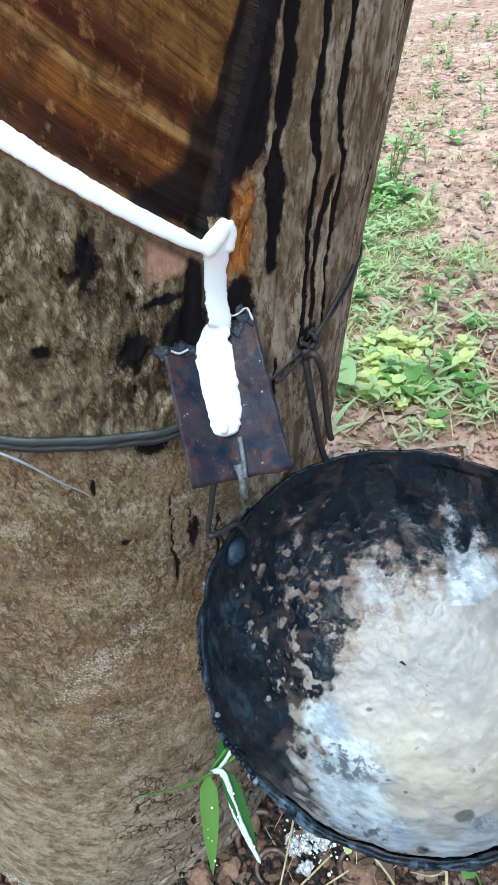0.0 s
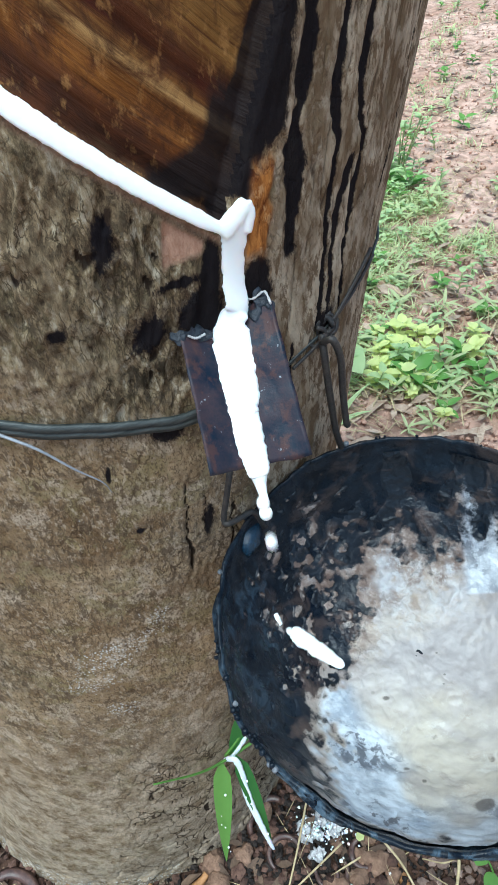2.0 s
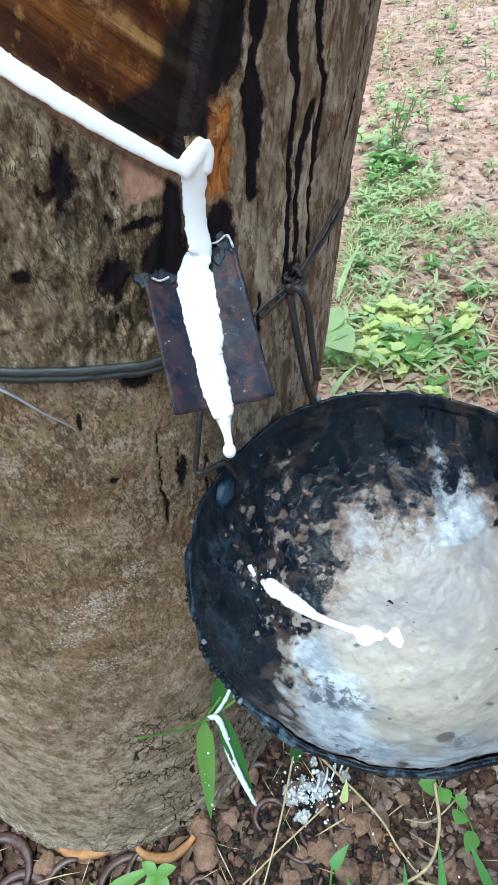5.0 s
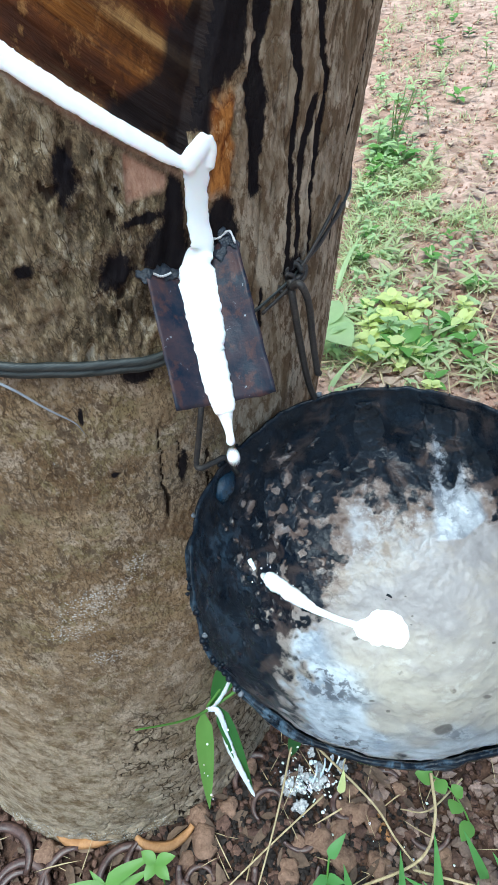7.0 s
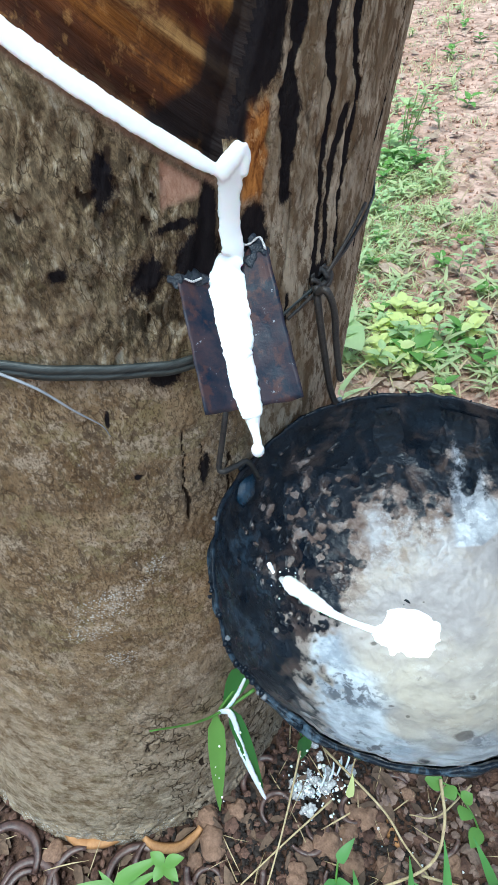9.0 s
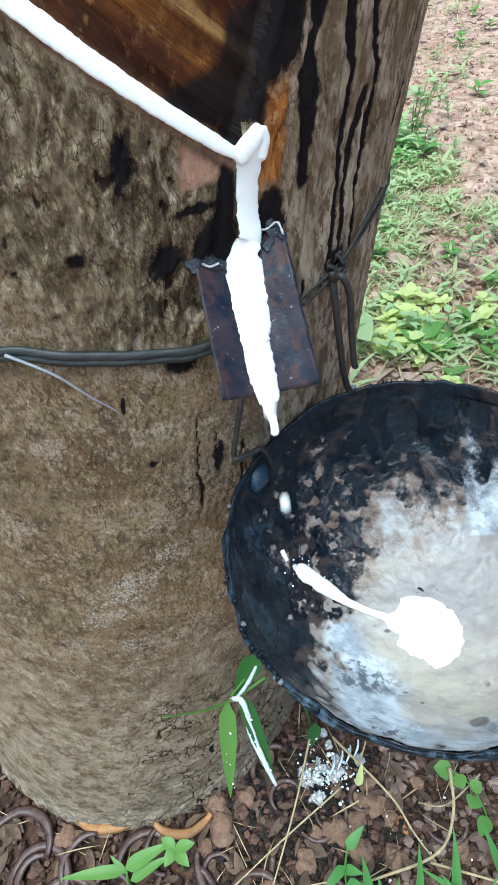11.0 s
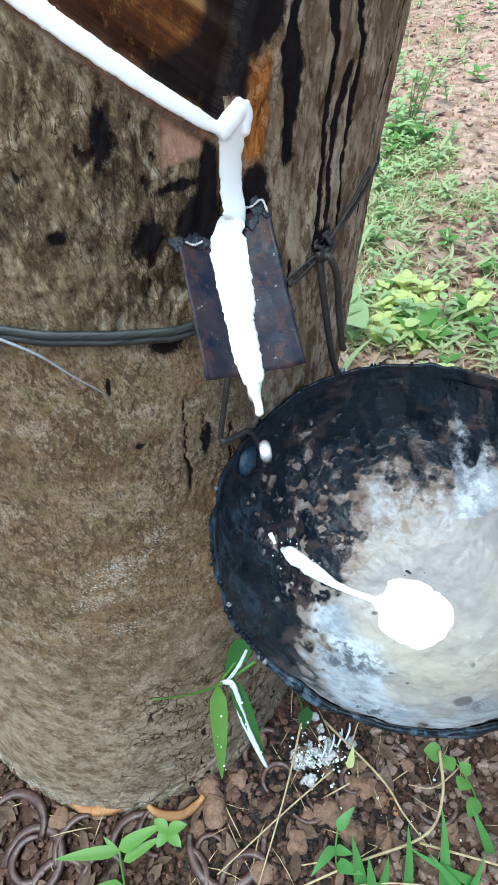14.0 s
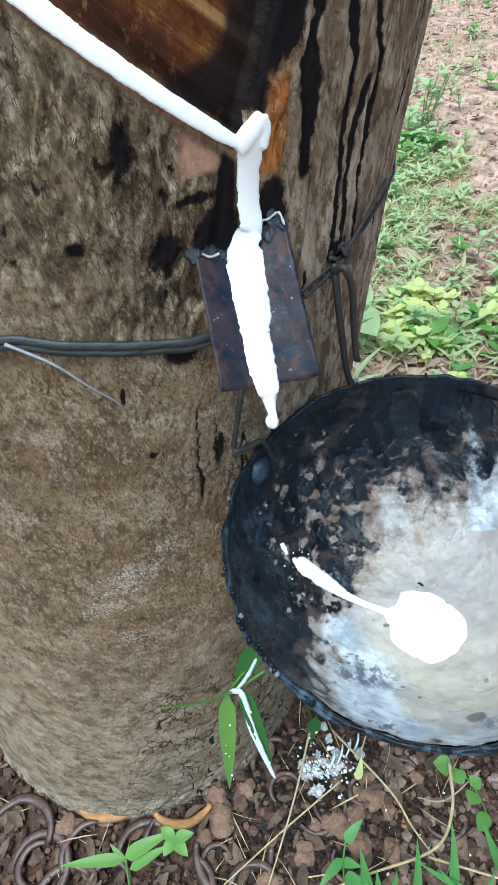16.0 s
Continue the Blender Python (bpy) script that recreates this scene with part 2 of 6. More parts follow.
    orange = m.mix(m.ramp(m.noise((150, 150, 60), 6, 0.75, 1.2), (0.38, 0.0), (0.60, 1.0)), (0.10, 0.028, 0.008), (0.40, 0.165, 0.042))
    orange = m.mix(m.ramp(m.noise((240, 240, 150), 4, 0.7), (0.56, 0.0), (0.64, 0.6)), orange, (0.52, 0.31, 0.14))
    c = m.mix(m.attr("orange"), c, orange)
    m.color(c)
    relief = m.math("ADD", m.math("MULTIPLY", grain, pitted), m.math("MULTIPLY", fleck, 0.5))
    m.bump(m.math("SUBTRACT", m.math("ADD", relief, m.math("MULTIPLY", dash, 0.5)), m.math("ADD", m.math("MULTIPLY", crack, 0.8), m.math("MULTIPLY", rim, 0.5))), 0.65, 0.0016)
    return m.m


def panel_material():
    m = Mat("tapping_panel", 0.6, spec=0.10)
    above, along = m.attr("above"), m.attr("along")
    band = m.noise_at(m.math("MULTIPLY", along, 9.0), m.math("MULTIPLY", above, 130.0), 5, 0.7, 0.4)
    u = m.math("ADD", above, m.math("MULTIPLY", m.math("SUBTRACT", band, 0.5), 0.014))
    u = m.math("MULTIPLY", u, 14.0)
    c = m.ramp(u, (0.0, (0.078, 0.039, 0.019)), (0.03, (0.023, 0.009, 0.005)), (0.10, (0.031, 0.011, 0.005)), (0.17, (0.094, 0.031, 0.008)), (0.25, (0.195, 0.074, 0.014)),
               (0.32, (0.156, 0.058, 0.012)), (0.38, (0.312, 0.179, 0.066)), (0.43, (0.156, 0.066, 0.017)), (0.48, (0.043, 0.009, 0.005)), (0.56, (0.070, 0.023, 0.008)), (0.66, (0.179, 0.086, 0.022)), (1.0, (0.187, 0.098, 0.030)))
    scrape = m.noise_at(m.math("MULTIPLY", along, 28.0), m.math("MULTIPLY", above, 420.0), 5, 0.7, 0.3)
    c = m.mix(m.ramp(scrape, (0.36, 0.75), (0.5, 0.0)), c, (0.05, 0.018, 0.008))
    blotch = m.noise((75, 75, 55), 5, 0.7, 1.0)
    c = m.mix(m.ramp(blotch, (0.40, 0.9), (0.56, 0.0)), c, (0.042, 0.016, 0.008))
    streak_tone = m.noise_at(m.math("MULTIPLY", along, 40.0), m.math("MULTIPLY", above, 90.0), 6, 0.72, 1.0)
    c = m.mix(m.ramp(streak_tone, (0.36, 0.8), (0.50, 0.0)), c, (0.075, 0.024, 0.009))
    c = m.mix(m.math("MULTIPLY", m.ramp(m.noise((200, 200, 110), 4, 0.7), (0.55, 0.0), (0.68, 1.0)), 0.45), c, (0.40, 0.21, 0.07))
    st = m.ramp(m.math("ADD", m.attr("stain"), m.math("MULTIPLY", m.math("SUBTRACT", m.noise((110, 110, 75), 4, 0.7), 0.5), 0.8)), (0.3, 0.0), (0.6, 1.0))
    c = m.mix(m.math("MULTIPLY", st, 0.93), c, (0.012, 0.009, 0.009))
    m.color(c).rough(m.ramp(m.noise(140, 4), (0.35, 0.48), (0.65, 0.80)))
    m.bump(m.math("ADD", scrape, m.math("MULTIPLY", blotch, 0.7)), 0.6, 0.0015)
    return m.m


def latex_material(name="fresh_latex", tint=(0.93, 0.93, 0.92)):
    m = Mat(name, 0.28, spec=0.4)
    m.color(m.mix(m.noise(300, 3), tint, tuple(x * 0.97 for x in tint)))
    m.b.inputs["Subsurface Weight"].default_value = 0.15
    m.b.inputs["Subsurface Scale"].default_value = 0.002
    return m.m


def black_bowl(m, brown=None):
    """Colours of the worn black bowl; its blue sheen is mixed into the mottling."""
    n1 = m.noise(38, 5, 0.65, 0.6)
    n2 = m.noise(160, 5, 0.7, 0.4)
    c = m.mix(m.ramp(n1, (0.4, 0.0), (0.65, 1.0)), (0.002, 0.004, 0.008), (0.009, 0.013, 0.020))
    if brown is not None:
        c = m.mix(m.math("MULTIPLY", brown, m.ramp(m.noise(60, 4, 0.6, 0.6), (0.52, 0.0), (0.64, 0.8))), c, (0.075, 0.052, 0.044))
    c = m.mix(m.ramp(n2, (0.68, 0.0), (0.74, 0.8)), c, (0.18, 0.21, 0.26))
    return c, n1, n2


def shell_material():
    m = Mat("bowl_black", 0.42, spec=0.17)
    c, n1, n2 = black_bowl(m, m.attr("brown"))
    # blue-grey streaks: sky reflected on the rim, put into the colour
    c = m.mix(m.math("MULTIPLY", m.attr("streak_tone"), m.ramp(m.noise(90, 6, 0.72, 1.2), (0.50, 0.0), (0.62, 0.8))), c, (0.07, 0.105, 0.145))
    m.color(c).rough(m.ramp(n2, (0.38, 0.16), (0.62, 0.5))).bump(m.math("ADD", n1, m.math("MULTIPLY", n2, 0.5)), 0.6, 0.002)
    return m.m


def crust_material():
    m = Mat("dried_latex", 0.40, spec=0.38)
    n1 = m.noise(45, 5, 0.65, 0.8)
    n2 = m.noise(140, 5, 0.7, 0.2)
    c = m.mix(m.ramp(n1, (0.35, 0.0), (0.65, 1.0)), (0.255, 0.234, 0.232), (0.335, 0.312, 0.308))
    cream = m.math("MULTIPLY", m.attr("cream"), m.ramp(m.noise(26, 6, 0.68, 0.8), (0.34, 0.25), (0.56, 1.0)))
    c = m.mix(cream, c, (0.435, 0.395, 0.330))
    c = m.mix(m.math("MULTIPLY", m.ramp(m.noise(62, 6, 0.7, 0.4), (0.55, 0.0), (0.62, 0.6)), m.attr("cream")), c, (0.53, 0.515, 0.48))
    # wrinkled skin: pale crooked folds round brownish hollows
    fold = m.plates((80, 80, 60), 1.1)
    hollow = m.ramp(m.noise((52, 52, 40), 5, 0.66, 0.2), (0.48, 0.0), (0.55, 0.9))
    c = m.mix(m.math("MULTIPLY", hollow, m.attr("curd")), c, (0.245, 0.190, 0.152))
    folds = m.math("MULTIPLY", m.ramp(fold, (0.0, 0.9), (0.26, 0.0)), m.math("MULTIPLY", m.attr("curd"), m.ramp(m.noise(36, 4, 0.6), (0.44, 0.0), (0.56, 1.0))))
    c = m.mix(m.math("MULTIPLY", folds, 0.6), c, (0.50, 0.515, 0.54))
    warm = m.ramp(m.noise(30, 5, 0.65), (0.50, 0.0), (0.64, 0.35))
    c = m.mix(warm, c, (0.44, 0.38, 0.30))
    c = m.mix(m.ramp(m.noise(70, 6, 0.72, 0.8), (0.58, 0.0), (0.67, 0.4)), c, (0.23, 0.19, 0.165))
    thin = m.attr("thin")
    c = m.mix(m.math("MULTIPLY", m.ramp(m.noise(95, 5, 0.7, 0.2), (0.44, 0.0), (0.54, 1.0)), thin), c, (0.13, 0.086, 0.066))
    c = m.mix(m.math("MULTIPLY", m.ramp(m.attr("cover"), (0.03, 1.0), (0.09, 0.0)), thin), c, m.mix(m.ramp(m.noise(70, 4, 0.6), (0.45, 0.0), (0.62, 1.0)), (0.105, 0.070, 0.056), (0.31, 0.25, 0.215)))
    c = m.mix(m.attr("blue"), c, m.mix(m.ramp(m.noise(60, 5, 0.68, 0.2), (0.40, 0.0), (0.58, 1.0)), (0.28, 0.32, 0.38), (0.56, 0.61, 0.67)))
    hole = m.math("MULTIPLY", m.ramp(m.noise((150, 150, 80), 4, 0.62, 0.3), (0.51, 0.0), (0.57, 0.9)), m.math("MULTIPLY", m.attr("blue"), m.ramp(m.noise(26, 3), (0.40, 0.0), (0.50, 1.0))))
    c = m.mix(hole, c, (0.055, 0.058, 0.075))
    pit = m.ramp(m.cells(70), (0.09, 1.0), (0.15, 0.0))
    c = m.mix(m.math("MULTIPLY", pit, m.ramp(n1, (0.5, 0.0), (0.58, 0.85))), c, (0.14, 0.115, 0.10))
    spot = m.ramp(m.math("ADD", m.attr("spot"), m.math("MULTIPLY", m.math("SUBTRACT", n2, 0.5), 0.9)), (0.40, 0.0), (0.75, 0.8))
    c = m.mix(spot, c, (0.075, 0.062, 0.055))
    # where the film gives out, the bowl shows
    edge = m.math("ADD", m.attr("cover"), m.math("MULTIPLY", m.math("SUBTRACT", m.noise(95, 6, 0.68, 0.1), 0.5), 0.40))
    black, _, _ = black_bowl(m, m.ramp(m.attr("cover"), (0.0, 1.0), (0.2, 1.0)))
    c = m.mix(m.ramp(edge, (0.0, 0.0), (0.05, 1.0)), black, c)
    height = m.math("ADD", m.math("MULTIPLY", n2, m.math("ADD", m.attr("curd"), 0.2)), m.math("MULTIPLY", n1, 0.6))
    m.color(c).bump(m.math("ADD", height, m.math("MULTIPLY", folds, 1.2)), 0.55, 0.0016)
    return m.m


def metal_material():
    m = Mat("spout_metal", 0.45, 0.10, 0.28)
    n1 = m.noise((60, 60, 60), 6, 0.72, 0.1)
    c = m.mix(m.ramp(n1, (0.4, 0.0), (0.62, 1.0)), (0.006, 0.012, 0.024), (0.042, 0.026, 0.032))
    c = m.mix(m.ramp(m.noise((110, 110, 70), 5, 0.7, 0.1), (0.52, 0.0), (0.60, 0.7)), c, (0.070, 0.032, 0.026))
    c = m.mix(m.ramp(m.noise(240, 5, 0.75), (0.64, 0.0), (0.69, 0.85)), c, (0.30, 0.33, 0.37))
    m.color(c).rough(m.ramp(m.noise(120, 4), (0.35, 0.32), (0.65, 0.65))).bump(n1, 0.35, 0.0015)
    return m.m


def plain(name, a, b, scale, rough=0.75, spec=0.3, bump=0.4, dist=0.001, metal=0.0, vary=0.0):
    """Two colours mottled at two scales."""
    m = Mat(name, rough, metal, spec)
    n1, n2 = m.noise(scale, 4, 0.65), m.noise(tuple(5 * s for s in scale) if isinstance(scale, tuple) else 5 * scale, 4, 0.65)
    f = m.math("ADD", m.math("MULTIPLY", n1, 0.6), m.math("MULTIPLY", n2, 0.4))
    c = m.mix(m.ramp(f, (0.36, 0.0), (0.64, 1.0)), a, b)
    if vary:
        c = m.mix(m.math("MULTIPLY", m.island(), vary), c, tuple(x * 0.45 for x in a))
    m.color(c).bump(f, bump, dist)
    return m.m


def leaf_material(name, a, b, rough=0.45, through=0.35):
    """Leaf green that lets some light through, varied leaf by leaf."""
    m = Mat(name, rough, spec=0.4)
    f = m.math("ADD", m.math("MULTIPLY", m.island(), 0.7), m.math("MULTIPLY", m.noise(60, 3), 0.3))
    c = m.mix(f, a, b)
    m.color(c)
    tr = m.t.nodes.new("ShaderNodeBsdfTranslucent")
    m.t.links.new(c, tr.inputs[0])
    mx = m.t.nodes.new("ShaderNodeMixShader")
    mx.inputs[0].default_value = through
    m.t.links.new(m.b.outputs[0], mx.inputs[1])
    m.t.links.new(tr.outputs[0], mx.inputs[2])
    m.t.links.new(mx.outputs[0], m.t.nodes["Material Output"].inputs[0])
    return m.m


def soil_material():
    m = Mat("red_soil", 0.92, spec=0.15)
    big = m.noise(2.2, 5, 0.6, 0.5)
    mid = m.noise(22, 5, 0.65)
    fine = m.noise(160, 5, 0.7)
    c = m.mix(m.ramp(big, (0.38, 0.0), (0.62, 1.0)), (0.43, 0.255, 0.185), (0.61, 0.42, 0.335))
    c = m.mix(m.ramp(mid, (0.42, 0.7), (0.56, 0.0)), c, (0.22, 0.135, 0.09))
    c = m.mix(m.ramp(fine, (0.55, 0.0), (0.72, 0.5)), c, (0.58, 0.46, 0.37))
    near = m.attr("litter")
    c = m.mix(near, c, m.mix(m.ramp(mid, (0.4, 0.0), (0.6, 1.0)), (0.045, 0.027, 0.02), (0.125, 0.07, 0.048)))
    m.color(c).bump(m.math("ADD", mid, fine), 0.8, 0.004)
    return m.m


BARK, PANEL = bark_material(), panel_material()
LATEX, CRUST, SHELL, METAL = latex_material(), crust_material(), shell_material(), metal_material()
SMEAR = latex_material("thin_latex", (0.62, 0.66, 0.70))
FILM = plain("smeared_latex", (0.20, 0.185, 0.18), (0.66, 0.65, 0.65), 200, 0.5, 0.4, 0.6, 0.001)
DRIED = plain("grey_dried_latex", (0.05, 0.055, 0.065), (0.20, 0.21, 0.23), 300, 0.5)
# the flap's blue is its glint, put into the base colour
GLINT_BLACK = plain("black_with_glint", (0.004, 0.009, 0.018), (0.018, 0.048, 0.085), 120, 0.10, 0.6, 0.6, 0.003)
RESIN = plain("black_resin", (0.004, 0.006, 0.010), (0.024, 0.030, 0.042), 170, 0.38, 0.4, 0.8, 0.002)
WIRE = plain("rusty_wire", (0.022, 0.022, 0.024), (0.065, 0.055, 0.048), 220, 0.55, 0.4, metal=0.4)
BAND = plain("band_plastic", (0.014, 0.018, 0.018), (0.060, 0.065, 0.062), (60, 60, 700), 0.5, 0.4)
THREAD = plain("nylon_thread", (0.20, 0.21, 0.23), (0.32, 0.33, 0.36), 200, 0.4)
SOIL = soil_material()
GRAVEL = plain("laterite_gravel", (0.060, 0.034, 0.027), (0.215, 0.122, 0.088), 130, 0.88, 0.2, 0.7, 0.002, vary=0.7)
PEBBLE = plain("grey_brown_pebble", (0.17, 0.11, 0.085), (0.38, 0.27, 0.22), 90, 0.85, 0.25, 0.7, 0.002, vary=0.6)
STONE = plain("laterite_stone", (0.13, 0.075, 0.050), (0.30, 0.185, 0.125), 90, 0.88, 0.2, 0.9, 0.004)
CRUMB = plain("soil_crumb", (0.40, 0.22, 0.15), (0.62, 0.42, 0.32), 90, 0.9, 0.2, 0.8, 0.003, vary=0.35)
PALELEAF = plain("pale_dead_leaf", (0.32, 0.21, 0.145), (0.60, 0.47, 0.35), 60, 0.75, 0.25, 0.5, 0.001, vary=0.6)
CURL = plain("dried_shaving", (0.035, 0.019, 0.017), (0.14, 0.078, 0.062), (120, 120, 120), 0.38, 0.5, 0.6, 0.001, vary=0.5)
ORANGE = plain("fresh_shaving", (0.26, 0.12, 0.045), (0.42, 0.22, 0.09), 90, 0.6, 0.3)
DEADLEAF = plain("dead_leaf", (0.075, 0.048, 0.034), (0.20, 0.13, 0.085), 70, 0.75, 0.25, 0.5, 0.001, vary=0.6)
STRAW = plain("dry_stem", (0.34, 0.25, 0.125), (0.58, 0.47, 0.28), 150, 0.6, 0.3, vary=0.4)
LEAF = leaf_material("leaf_green", (0.035, 0.13, 0.028), (0.07, 0.20, 0.04))
BLADE = leaf_material("blade_green", (0.09, 0.25, 0.06), (0.17, 0.37, 0.10))
SPROUT = leaf_material("sprout_green", (0.11, 0.26, 0.045), (0.22, 0.39, 0.09))
# the background's stronger sunlight is put into WEED, YELLOW and GRASS
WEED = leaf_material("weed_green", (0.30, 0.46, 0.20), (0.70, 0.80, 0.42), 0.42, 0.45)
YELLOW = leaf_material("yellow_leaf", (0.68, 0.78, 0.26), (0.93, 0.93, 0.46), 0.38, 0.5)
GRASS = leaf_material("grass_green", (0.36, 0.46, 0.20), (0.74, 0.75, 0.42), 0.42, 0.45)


# ---- ground ----
def ground_height(x, y):
    p = np.stack([np.asarray(x, float), np.asarray(y, float), 0 * np.asarray(x, float)], -1).reshape(-1, 3)
    h = 0.010 * fbm(p * 2.3, 3, 3) + 0.005 * fbm(p * 14, 3, 5)
    return h * step(0.0, 0.4, np.hypot(p[:, 0] + 0.1, p[:, 1] + 0.05)) + 0.0035 * fbm(p * 45, 2, 9)


def ground():
    xs = np.concatenate([-np.geomspace(120, 0.62, 22), np.linspace(-0.6, 1.9, 250), np.geomspace(1.95, 120, 22)])
    ys = np.concatenate([-np.geomspace(120, 0.42, 22), np.linspace(-0.4, 1.6, 210), np.linspace(1.62, 5.0, 120), np.geomspace(5.1, 150, 24)])
    X, Y = np.meshgrid(xs, ys)
    x, y = X.ravel(), Y.ravel()
    z = ground_height(x, y) - 0.004
    me = mesh_from("ground", np.stack([x, y, z], -1), grid_faces(len(ys), len(xs)))
    attribute(me, "litter", step(0.62, 0.25, np.hypot(x + 0.05, (y + 0.02) * 1.0) + 0.08 * vnoise(np.stack([x * 9, y * 9, x * 0], -1))))
    ob = part_mesh("ground", me, SOIL)
    return tagged(ob, "red laterite soil with dark litter round the tree", "ground", kind="structure")


ground()

# ---- the tapped rubber tree ----
ZK, RK = (-0.05, 0.0, 0.035, 0.08, 0.2, 0.4, 0.55, 0.75, 3.0), (0.216, 0.209, 0.205, 0.200, 0.189, 0.174, 0.170, 0.169, 0.150)


def trunk_radius(z):
    return np.interp(z, ZK, RK)


def on_trunk(th, z, out=0.0):
    """Places on the leaning trunk: th turns from the side that faces the viewer to the right."""
    th, z = np.asarray(th, float), np.asarray(z, float)
    r = trunk_radius(z) + out
    return np.stack([-0.212 + 0.21 * z + r * np.sin(th), 0.127 + 0.034 * z - r * np.cos(th), z + 0 * th], -1)


def cut_low(th):
    u = 0.466 - np.asarray(th, float)
    return 0.602 + 0.115 * u + 0.03 * np.clip(u, 0, 2) ** 2


def cut_high(th):
    return cut_low(th) + 0.0060 + 0.0035 * np.clip(0.45 - np.asarray(th, float), 0, 0.6)


def panel_edge(z):
    return np.interp(z, (0.59, 0.613, 0.631, 0.649, 0.671, 0.75, 0.9), (0.478, 0.489, 0.512, 0.540, 0.576, 0.62, 0.66))


def blob(th, z, th0, z0, a, b):
    return np.exp(-(((th - th0) / a) ** 2) - ((z - z0) / b) ** 2)


# the 0.455, 0.462 blob is a dark hole by the wire, painted black
STAINS_AND_HOLE = ((0.570, 0.648, 0.036, 0.016), (0.560, 0.634, 0.034, 0.007), (0.515, 0.622, 0.016, 0.010), (0.560, 0.583, 0.026, 0.010), (0.560, 0.578, 0.03, 0.008), (0.585, 0.569, 0.030, 0.009), (0.440, 0.592, 0.018, 0.015), (0.440, 0.585, 0.018, 0.012), (0.405, 0.580, 0.040, 0.007), (0.43, 0.571, 0.05, 0.010),
          (0.296, 0.577, 0.040, 0.009), (0.214, 0.612, 0.026, 0.011), (0.33, 0.529, 0.045, 0.005), (0.105, 0.584, 0.022, 0.003), (0.175, 0.514, 0.007, 0.006),
          (0.84, 0.541, 0.045, 0.008), (0.455, 0.462, 0.016, 0.012), (0.245, 0.474, 0.014, 0.002), (0.36, 0.592, 0.05, 0.002))
# dark runs down the bare wood: heights, angles, half widths, depth
RUNS = (((0.580, 0.586, 0.599, 0.606, 0.616, 0.624, 0.632, 0.637, 0.645, 0.75, 1.2), (0.660, 0.660, 0.650, 0.650, 0.642, 0.636, 0.634, 0.648, 0.646, 0.64, 0.64), (0.010, 0.020, 0.018, 0.026, 0.033, 0.030, 0.010, 0.015, 0.022, 0.02, 0.02), 0.0012),
        ((0.53, 0.547, 0.573, 0.592, 0.606, 0.619, 0.631, 0.642, 0.75, 1.2), (0.82, 0.812, 0.800, 0.784, 0.780, 0.780, 0.756, 0.752, 0.75, 0.75), (0.004, 0.009, 0.011, 0.012, 0.012, 0.010, 0.022, 0.012, 0.012, 0.012), 0.0014),
        ((0.545, 0.556, 0.574, 0.590, 0.605, 0.614), (0.850, 0.848, 0.832, 0.824, 0.844, 0.85), (0.006, 0.011, 0.013, 0.015, 0.022, 0.008), 0.0010),
        ((0.535, 0.551, 0.576, 0.590, 0.599, 0.614, 0.624, 0.632, 0.639, 0.75, 1.2), (0.92, 0.916, 0.888, 0.892, 0.888, 0.896, 0.860, 0.845, 0.842, 0.84, 0.84), (0.004, 0.008, 0.009, 0.013, 0.016, 0.014, 0.012, 0.013, 0.014, 0.014, 0.014), 0.0014),
        ((0.53, 0.551, 0.571, 0.595, 0.613, 0.633, 1.2), (1.06, 1.072, 1.076, 1.105, 1.125, 1.12, 1.12), (0.006, 0.008, 0.007, 0.007, 0.008, 0.008, 0.008), 0.0012),
        ((0.50, 0.52, 0.545), (0.70, 0.71, 0.705), (0.004, 0.008, 0.004), 0.0010))
STREAKS = (((0.425, 0.445, 0.46, 0.475, 0.498), (0.408, 0.400, 0.391, 0.386, 0.380), 0.0055, 0.0040), ((0.455, 0.465, 0.476, 0.486), (0.448, 0.445, 0.441, 0.438), 0.006, 0.003),
           ((0.395, 0.42, 0.45, 0.47), (0.56, 0.55, 0.54, 0.545), 0.010, 0.0035), ((0.10, 0.112, 0.125), (0.45, 0.445, 0.45), 0.012, 0.003), ((0.18, 0.20, 0.225), (0.64, 0.645, 0.64), 0.010, 0.003))


